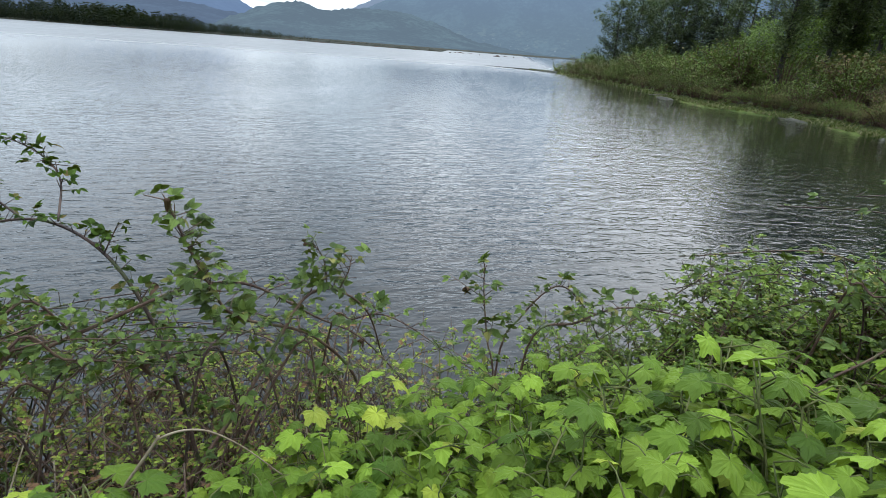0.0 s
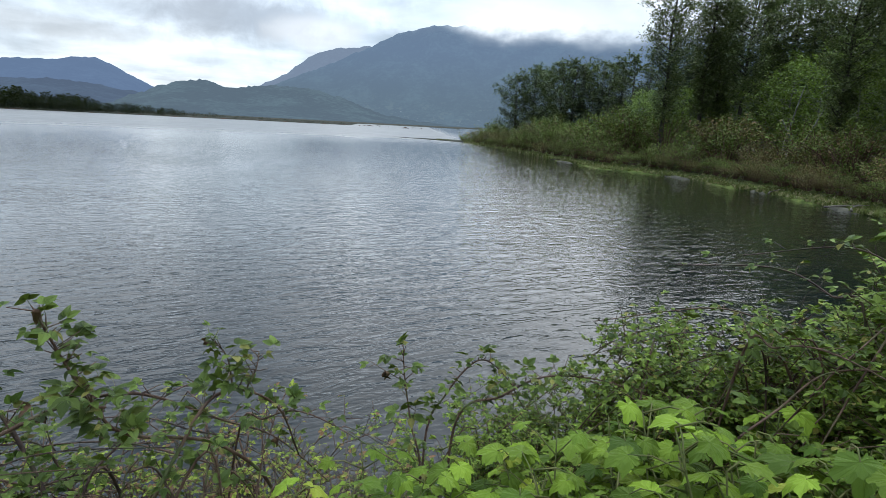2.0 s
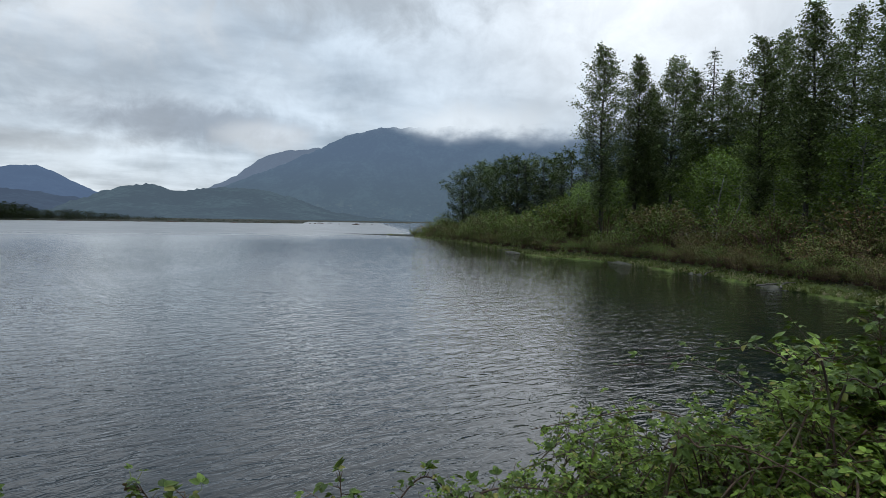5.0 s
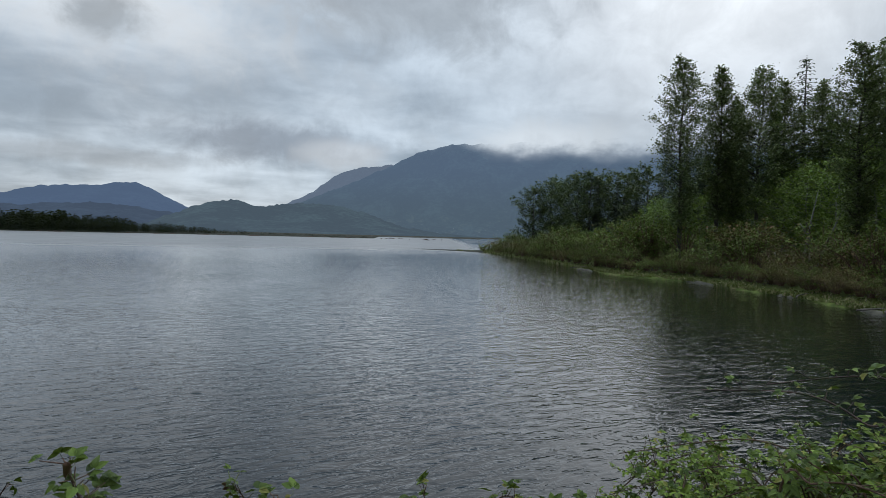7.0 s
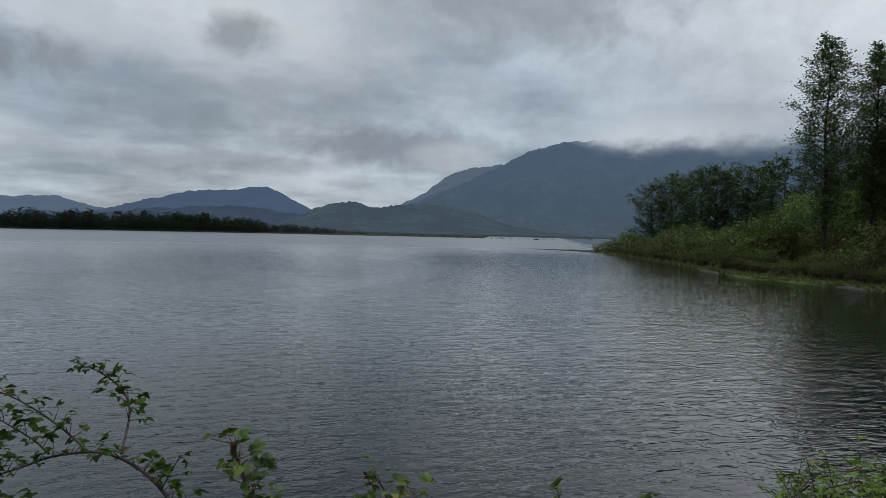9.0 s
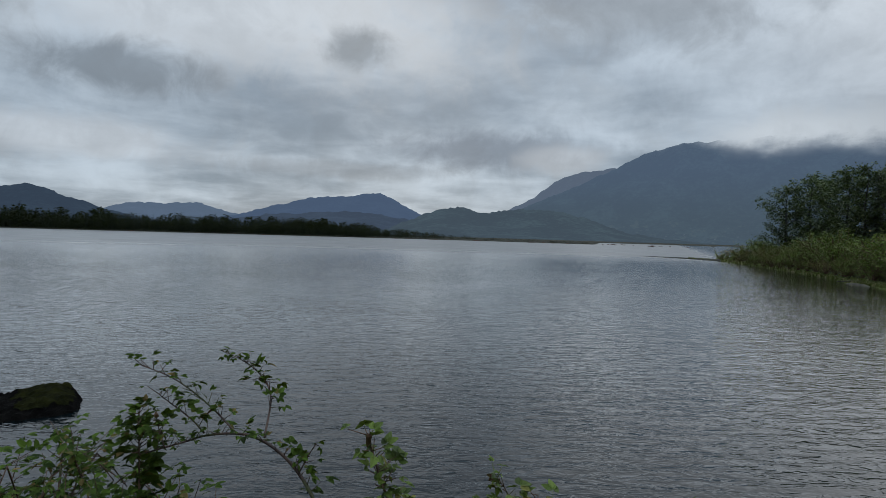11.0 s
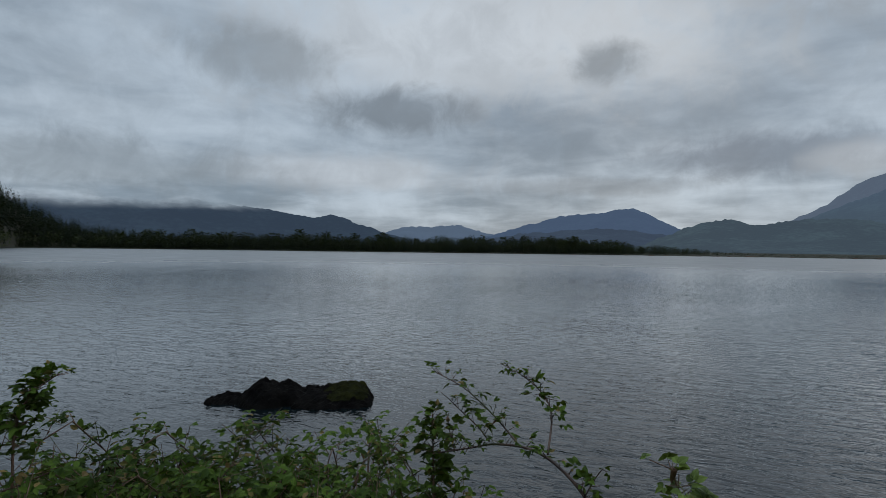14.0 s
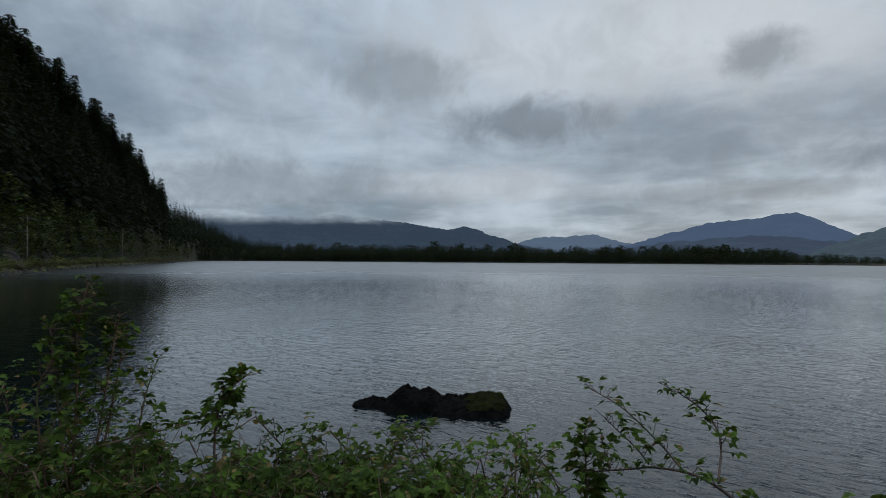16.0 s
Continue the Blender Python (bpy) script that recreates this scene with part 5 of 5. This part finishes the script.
def broad_plant(seed, h=0.75, count=24):
    rng = random.Random(seed)
    base = tagged(new("thimbleberry"), "leafy plant with broad bright green lobed leaves", "plant", "broad-leaved plants on the bank")
    for s in range(3):
        th = s * 2.1 + rng.uniform(-0.5, 0.5)
        tip = Vector((math.cos(th) * rng.uniform(0.08, 0.26), math.sin(th) * rng.uniform(0.08, 0.26), h * rng.uniform(0.72, 1.0)))
        line = glide([(math.cos(th) * 0.03, math.sin(th) * 0.03, -0.1), tuple(tip * 0.5 + Vector((0, 0, 0.05))), tuple(tip)], 8)
        stalk, spots = Heap(), []
        tube(stalk, line, [0.0046 - 0.0004 * j for j in range(8)], 5)
        for k in range(count // 3):
            u = 0.52 + 0.48 * (k + 1) / (count // 3)
            q = line[min(7, int(u * 7))]
            a = th + k * 2.3 + rng.uniform(-0.4, 0.4)
            d = Vector((math.cos(a), math.sin(a), 0))
            e = q + d * rng.uniform(0.05, 0.16) * (1.45 - 0.75 * u) + Vector((0, 0, rng.uniform(0.0, 0.05)))
            tube(stalk, [q, q.lerp(e, 0.6) + Vector((0, 0, 0.012)), e], [0.0024, 0.002, 0.0016], 4, root=5 * min(7, int(u * 7)))
            spots.append((e, d, rng.uniform(0.066, 0.112) * (1.1 if u < 0.7 else 0.85)))
        stem = part("stalk", stalk.mesh("stalk", M_STALK, True), base, "thin brown-green stalk")
        for e, d, size in spots:
            ob = part("leaf", rng.choice(BROAD), stem)
            along = (d + Vector((0, 0, rng.uniform(-0.6, 0.08)))).normalized()
            up = Vector((rng.uniform(-0.3, 0.3), rng.uniform(-0.3, 0.3), 1))
            x = along.cross(up).normalized()
            ob.matrix_basis = Matrix.Translation(e) @ Matrix((x, along, x.cross(along))).transposed().to_4x4() @ Matrix.Scale(size, 4)
    return base


plants = [broad_plant(320 + i) for i in range(5)]
REACH = table([(-60, 1.85), (-50, 1.8), (-40, 1.75), (-30, 1.8), (-20, 1.75), (-9, 1.7), (3, 1.58), (11, 1.46), (23, 1.2), (33, 1.0), (47, 1.0), (60, 1.1)])
TOP = table([(-60, 2.78), (-45, 2.72), (-36, 2.58), (-25, 2.46), (-14, 2.40), (-6, 2.35), (2, 2.30), (9, 2.25), (20, 2.16), (32, 2.24), (42, 2.36), (58, 2.4)])
_rng = random.Random(71)
for _i in range(112):
    # the main drift, its near edge, a patch under the tall shrub and one before the thicket
    if _i < 90:
        _az = -49 + 106 * ((_i * 0.618034) % 1.0) if _i < 80 else 1 + 3.0 * (_i - 80)
        _low = 0.85 if _az > -15 else 1.1
        _d = _low + (float(REACH(_az)) - _low) * math.sqrt(_rng.random())
        _tip = min(float(TOP(_az)), 3.15 - _d * math.tan(radians(27.5 if _az > 0 else 25 if _az > -30 else 20))) - 0.22 * _rng.random()
    elif _i < 98:
        _az, _d, _tip = 92 + 2.0 * (_i - 90), 1.5 + 0.3 * _rng.random(), 2.80 - 0.2 * _rng.random()
    else:
        _az, _d = -27 - 1.6 * (_i - 98), 1.75 + 0.4 * _rng.random()
        _tip = 3.2 - _d * math.tan(radians(_rng.uniform(20, 25)))
    _p = bearing(_az, _d)
    _z = on_bank(_p.x, _p.y)
    _m = Matrix.LocRotScale((_p.x, _p.y, _z), Euler((0, 0, _rng.uniform(0, 6.28))), Vector((1, 1, 1)) * max(0.5, min(1.4, (_tip - _z) / 0.8)))
    _k = _i % 5
    if _i < 5:
        plants[_k].matrix_basis = _m
    else:
        again(plants[_k], _m)


# single arching canes that stand out against the water
TRIS, DUSK_TRIS = [], []
for _i in range(4):
    _v = TRI_LEAF[0].copy()
    _v[:, 2] += (0.10 + 0.1 * _i) * (_v[:, 0] ** 2) * (1 if _i % 2 else -1) - 0.12 * _v[:, 1] ** 2 * _i
    TRIS.append(mesh_of("bramble_leaf", _v.tolist(), TRI_LEAF[1], M_CANELEAF))
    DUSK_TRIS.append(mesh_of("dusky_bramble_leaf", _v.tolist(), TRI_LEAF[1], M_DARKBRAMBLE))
DEAD_LEAF = mesh_of("dead_leaf", [(x * 0.7, y, z + 0.5 * x * x + 0.35 * math.sin(5 * y)) for x, y, z in LEAFLET[0]], LEAFLET[1], M_DEAD)


def bramble_cane(seed, stems, label, rooted=True, gap=0.032, size=0.040, start=0.15, thorns=True, dead=0, dusky=False, bark=None, trail=0.0):
    """One plant of long canes: each stem is (control points, radius, share of leaves)."""
    rng = random.Random(seed)
    foot = Vector(stems[0][0][0])
    if trail:
        back = Vector(stems[0][0][0]) - Vector(stems[0][0][1])
        foot += Vector((back.x, back.y, 0)).normalized() * trail
    if rooted:
        foot.z = on_bank(foot.x, foot.y)
    base = tagged(new("bramble_cane"), label, "bramble", "long arching canes")
    base.location = foot
    for si, (ctrl, girth, share) in enumerate(stems):
        r0 = 0.95 * girth
        pts = [Vector(p) - foot for p in ctrl]
        if si == 0 and rooted:
            pts = [Vector((0, 0, -0.06))] + pts
        n = 6 * len(pts)
        line = glide([tuple(p) for p in pts], n)
        length = sum((line[i + 1] - line[i]).length for i in range(n - 1))
        heap = Heap()
        tube(heap, line, [r0 * (1 - 0.65 * i / (n - 1)) for i in range(n)], 7)
        if thorns:
            for i in range(int(length / 0.03)):
                k = rng.uniform(0.05, 0.97) * (n - 1)
                q = line[int(k)].lerp(line[min(int(k) + 1, n - 1)], k - int(k))
                d = Vector((rng.uniform(-1, 1), rng.uniform(-1, 1), rng.uniform(-1, 1))).normalized()
                tube(heap, [q, q + d * (r0 * 0.6 + 0.008)], [0.0022, 0.0003], 3, root=7 * int(k))
        shoots, grown = heap, []
        count = int(length / gap * share)
        for i in range(count):
            u = start + (1 - start) * (i + rng.random()) / max(count, 1)
            k = u * (n - 1)
            q = line[min(int(k), n - 1)].lerp(line[min(int(k) + 1, n - 1)], k - int(k))
            d = Vector((rng.uniform(-1, 1), rng.uniform(-1, 1), rng.uniform(-0.1, 1.1))).normalized()
            e = q + d * rng.uniform(0.015, 0.06)
            tube(shoots, [q, e], [0.0018, 0.0012], 4, root=7 * min(int(k), n - 1))
            for j in range(rng.choice((1, 1, 1, 2))):
                a = (d + Vector((rng.uniform(-1, 1), rng.uniform(-1, 1), rng.uniform(-0.5, 0.6)))).normalized()
                up = Vector((rng.uniform(-0.6, 0.6), rng.uniform(-0.6, 0.6), 1))
                x = a.cross(up).normalized()
                z = x.cross(a)
                s = size * rng.uniform(0.6, 1.3) * (0.7 + 0.5 * (1 - abs(2 * u - 1)))
                grown.append(((DUSK_TRIS if dusky else TRIS)[rng.randrange(4)], Matrix.Translation(e) @ Matrix((x, a, z)).transposed().to_4x4() @ Matrix.Scale(s, 4)))
        cane = part("cane", heap.mesh("cane", bark or M_CANE, True), base)
        for me, m in grown:
            part("leaf", me, cane).matrix_basis = m
    for i in range(dead):
        ctrl = rng.choice(stems)[0]
        q = Vector(rng.choice(ctrl[1:])) - foot
        a = Vector((rng.uniform(-0.6, 0.6), rng.uniform(-0.6, 0.6), -1)).normalized()
        x = a.cross(Vector((rng.uniform(-1, 1), rng.uniform(-1, 1), 0.3))).normalized()
        ob = part("dead_leaf", DEAD_LEAF, base, "curled brown dead leaf")
        ob.matrix_basis = Matrix.Translation(q) @ Matrix((x, a, x.cross(a))).transposed().to_4x4() @ Matrix.Scale(rng.uniform(0.026, 0.044), 4)
    return base


bramble_cane(1, [
    ([(-0.86, 1.49, 1.54), (-0.91, 1.51, 1.78), (-0.97, 1.53, 2.03), (-1.09, 1.57, 2.25), (-1.23, 1.59, 2.40), (-1.44, 1.63, 2.455), (-1.68, 1.67, 2.41), (-1.84, 1.67, 2.35), (-2.08, 1.65, 2.26)], 0.0095, 0.6),
    ([(-1.55, 1.66, 2.44), (-1.69, 1.67, 2.52), (-1.82, 1.62, 2.62), (-1.95, 1.56, 2.68)], 0.0045, 0.9),
    ([(-1.39, 1.63, 2.46), (-1.48, 1.77, 2.56), (-1.58, 1.83, 2.62), (-1.74, 1.90, 2.65), (-1.88, 1.91, 2.68)], 0.0045, 0.85),
    ([(-1.72, 1.67, 2.41), (-1.78, 1.66, 2.46), (-1.88, 1.64, 2.52), (-1.91, 1.61, 2.56)], 0.004, 1.1),
    ([(-1.92, 1.66, 2.32), (-1.94, 1.65, 2.39), (-1.95, 1.64, 2.47)], 0.003, 1.3),
    ([(-1.20, 1.58, 2.38), (-1.17, 1.60, 2.45), (-1.13, 1.58, 2.50)], 0.003, 0.6)],
    "thick arching bramble cane with leafy upright shoots", dead=5, dusky=True, size=0.035, gap=0.0165, bark=M_DARKCANE)
bramble_cane(2, [
    ([(-0.38, 1.85, 1.76), (-0.50, 1.66, 2.12), (-0.66, 1.42, 2.30), (-0.70, 1.35, 2.43), (-0.73, 1.30, 2.57), (-0.75, 1.26, 2.70)], 0.007, 1.0)],
    "upright bramble shoot with a tuft of leaves at its tip", dead=3, size=0.046, start=0.45, gap=0.03)
bramble_cane(3, [
    ([(-1.34, 1.27, 2.11), (-1.22, 1.33, 2.17), (-1.06, 1.40, 2.25), (-0.90, 1.46, 2.33), (-0.80, 1.52, 2.35), (-0.68, 1.58, 2.33), (-0.57, 1.85, 2.10), (-0.42, 1.99, 1.95), (-0.25, 2.18, 1.63)], 0.008, 0.6)],
    "long low bramble cane arching across the bank", dead=6, trail=0.6)
bramble_cane(4, [
    ([(-0.80, 1.29, 1.71), (-0.65, 1.43, 2.02), (-0.58, 1.52, 2.18), (-0.52, 1.60, 2.30), (-0.44, 1.65, 2.32), (-0.35, 1.76, 2.20), (-0.31, 1.87, 1.96)], 0.008, 0.9),
    ([(-0.46, 1.65, 2.32), (-0.47, 1.64, 2.43), (-0.51, 1.62, 2.50)], 0.0035, 2.2),
    ([(-0.42, 1.65, 2.32), (-0.39, 1.66, 2.39), (-0.39, 1.69, 2.43)], 0.0035, 2.4)],
    "hooped bramble cane with fresh leaves on its top", dead=2, gap=0.03)
bramble_cane(5, [
    ([(0.13, 1.81, 1.91), (0.09, 1.86, 2.09), (0.06, 1.91, 2.25), (0.05, 1.91, 2.37)], 0.005, 0.9),
    ([(0.07, 1.91, 2.23), (-0.01, 1.90, 2.28), (-0.08, 1.95, 2.30)], 0.002, 0.3)],
    "straight slender stem with pale leaves at its top", dead=3, size=0.046, thorns=False)
bramble_cane(6, [
    ([(0.15, 2.21, 1.80), (0.23, 2.25, 2.01), (0.37, 2.29, 2.16), (0.50, 2.32, 2.07), (0.60, 2.35, 1.90)], 0.006, 0.8)],
    "thin looped bramble cane near the water")
bramble_cane(7, [
    ([(0.27, 2.20, 1.88), (0.47, 2.22, 2.03), (0.65, 2.23, 2.12), (0.89, 2.26, 2.10), (1.15, 2.27, 2.02)], 0.007, 1.0)],
    "low arching bramble cane in the thicket")
bramble_cane(8, [
    ([(0.92, 1.60, 1.75), (1.05, 1.65, 2.02), (1.15, 1.68, 2.16), (1.30, 1.70, 2.28), (1.40, 1.69, 2.40), (1.50, 1.67, 2.44), (1.59, 1.59, 2.47), (1.70, 1.48, 2.54)], 0.0058, 0.35)],
    "thick brown bramble cane crossing the thicket", dead=2)
bramble_cane(9, [
    ([(-2.65, 0.16, 2.30), (-2.65, 0.17, 2.55), (-2.64, 0.21, 2.66), (-2.68, 0.30, 2.72)], 0.006, 1.3),
    ([(-2.66, -0.25, 2.50), (-2.66, 0.05, 2.54), (-2.64, 0.20, 2.56)], 0.004, 0.9)],
    "leafy bramble shoot rising from the thicket", gap=0.02, size=0.04, dusky=True)
bramble_cane(10, [
    ([(-2.75, -0.34, 2.30), (-2.75, -0.33, 2.73), (-2.75, -0.33, 2.95), (-2.76, -0.30, 3.12)], 0.006, 1.7),
    ([(-2.80, -0.25, 2.40), (-2.86, -0.19, 2.78), (-2.86, -0.19, 2.93)], 0.005, 1.7),
    ([(-2.74, -0.42, 2.30), (-2.70, -0.45, 2.70), (-2.66, -0.40, 2.84)], 0.005, 1.6),
    ([(-2.78, -0.28, 2.35), (-2.79, -0.22, 2.80), (-2.78, -0.19, 3.00)], 0.005, 1.7),
    ([(-2.76, -0.15, 2.30), (-2.77, -0.10, 2.62), (-2.78, -0.05, 2.80)], 0.005, 1.7),
    ([(-2.73, -0.35, 2.30), (-2.74, -0.40, 2.75), (-2.76, -0.42, 2.96)], 0.005, 1.5)],
    "tall thin shrub with small leaves over the water", gap=0.024, size=0.038, thorns=False, dusky=True)
bramble_cane(11, [
    ([(2.16, 1.88, 2.20), (2.13, 1.88, 2.52), (2.08, 1.86, 2.78), (2.05, 1.85, 2.92)], 0.006, 1.5),
    ([(2.14, 1.88, 2.48), (2.08, 1.87, 2.64), (2.04, 1.86, 2.72)], 0.004, 1.6),
    ([(2.24, 1.78, 2.30), (2.20, 1.76, 2.70), (2.18, 1.74, 2.92)], 0.005, 1.6)],
    "upright leafy shoot standing over the thicket", gap=0.03, size=0.06, thorns=False)
bramble_cane(12, [
    ([(-2.00, 1.62, 1.75), (-2.06, 1.66, 2.10), (-2.09, 1.68, 2.30), (-2.12, 1.70, 2.42)], 0.006, 1.5)],
    "leafy currant shoot with broad dark leaves", gap=0.02, size=0.055, thorns=False, dusky=True)
for _s, _ctrl in enumerate([
        [(-1.19, 1.14, 2.23), (-1.09, 1.25, 2.19), (-0.94, 1.37, 2.13), (-0.78, 1.48, 2.07)],
        [(-1.35, 1.26, 1.98), (-1.26, 1.36, 1.99), (-1.13, 1.48, 2.13), (-1.02, 1.56, 2.31)],
        [(-1.29, 1.25, 2.27), (-1.15, 1.39, 2.17), (-0.94, 1.55, 1.91), (-0.80, 1.64, 1.80)],
        [(-0.52, 1.49, 2.17), (-0.45, 1.52, 1.99), (-0.42, 1.53, 1.85)]]):
    bramble_cane(20 + _s, [(_ctrl, 0.0055, 0.45)], "thin brown bramble cane in the tangle", dead=2, trail=0.4)

# thin old canes arching over one another, low in the tangle and over the thicket
_rng = random.Random(404)
for _i in range(24):
    _left = _i < 16
    _az = _rng.uniform(12, 54) if _left else _rng.uniform(-46, -29)
    _d = _rng.uniform(1.5, 2.5) if _left else _rng.uniform(2.3, 2.7)
    _a, _run = bearing(_az, _d), _rng.uniform(0.5, 1.1) if _left else _rng.uniform(0.35, 0.7)
    _way = bearing(_az + (90 if _i % 2 else -90) + _rng.uniform(-40, 40), 1.0)
    _peak = 3.2 + _d * math.tan(radians(-31 + 5.0 * _rng.random() if _left else float(RIGHT_TOP(_az)) - _rng.uniform(1.0, 6.0)))
    _mid, _end = _a + _way * _run * 0.55, _a + _way * _run * 1.2
    bramble_cane(410 + _i, [([(_a.x, _a.y, _peak - 0.3 * _run), (_a.x + 0.22 * _run * _way.x, _a.y + 0.22 * _run * _way.y, _peak - 0.10 * _run), (_mid.x, _mid.y, _peak), (_end.x, _end.y, _peak - _rng.uniform(0.05, 0.25))], _rng.uniform(0.004, 0.0065), 0.3)],
                 "thin arching brown bramble cane with few leaves", thorns=False, gap=0.03, start=0.2, trail=0.15, bark=M_DARKCANE if _i % 3 else None)
bramble_cane(30, [([(-0.98, 1.35, 1.78), (-1.00, 1.36, 2.00), (-1.03, 1.38, 2.16)], 0.006, 0.1), ([(-1.00, 1.36, 1.95), (-0.93, 1.37, 2.03), (-0.88, 1.40, 2.02)], 0.004, 0.1)],
             "withered cane hung with dark curled leaves", dead=16)
bramble_cane(31, [([(-0.66, 0.92, 2.17), (-0.61, 0.94, 2.245), (-0.54, 0.98, 2.25), (-0.47, 1.02, 2.19), (-0.38, 1.06, 2.08)], 0.0042, 0.0)],
             "bent pale dry branch on the bank", thorns=False, bark=M_STRAW, trail=0.5)


def dry_stems():
    rng = random.Random(88)
    dark, pale, litter = Heap(), Heap(), Heap()
    for i in range(1300):
        az = rng.uniform(-60, 105) if i < 900 else rng.uniform(2, 58)
        r = rng.uniform(1.2, 3.9 if az < 45 else 4.2)
        p = bearing(az, r)
        z = on_bank(p.x, p.y)
        d = Vector((rng.gauss(0, 0.6), rng.gauss(0, 0.6), rng.uniform(0.1, 0.9)))
        ln = rng.uniform(0.25, 0.75) if i < 900 else rng.uniform(0.4, 1.0)
        a = Vector((p.x, p.y, z - 0.03))
        b = a + d.normalized() * ln
        mid = a.lerp(b, 0.5) + Vector((rng.gauss(0, 0.05), rng.gauss(0, 0.05), 0.06))
        tube(pale if rng.random() < 0.22 else dark, glide([tuple(a), tuple(mid), tuple(b)], 5), [0.004, 0.0035, 0.003, 0.0025, 0.0012], 4)
    pos, dirs, ups, sizes = [], [], [], []
    for i in range(1800):
        az, r = rng.uniform(-70, 110), rng.uniform(0.4, 3.6)
        p = bearing(az, r)
        pos.append((p.x, p.y, on_bank(p.x, p.y) + 0.03)), dirs.append((rng.uniform(-1, 1), rng.uniform(-1, 1), rng.uniform(-0.2, 0.4))), ups.append((rng.uniform(-0.4, 0.4), rng.uniform(-0.4, 0.4), 1)), sizes.append(rng.uniform(0.04, 0.09))
    strew(litter, SIMPLE, pos, dirs, ups, sizes)
    stuff("dry_twigs", dark.mesh("dry_twigs", M_TWIG), "tangle of dry dark twigs under the brambles", "twigs")
    stuff("dry_straw", pale.mesh("dry_straw", M_STRAW), "pale dry stalks among the brambles", "stalks")
    stuff("leaf_litter", litter.mesh("leaf_litter", M_DEAD), "brown dead leaves lying on the bank", "leaf litter")


dry_stems()
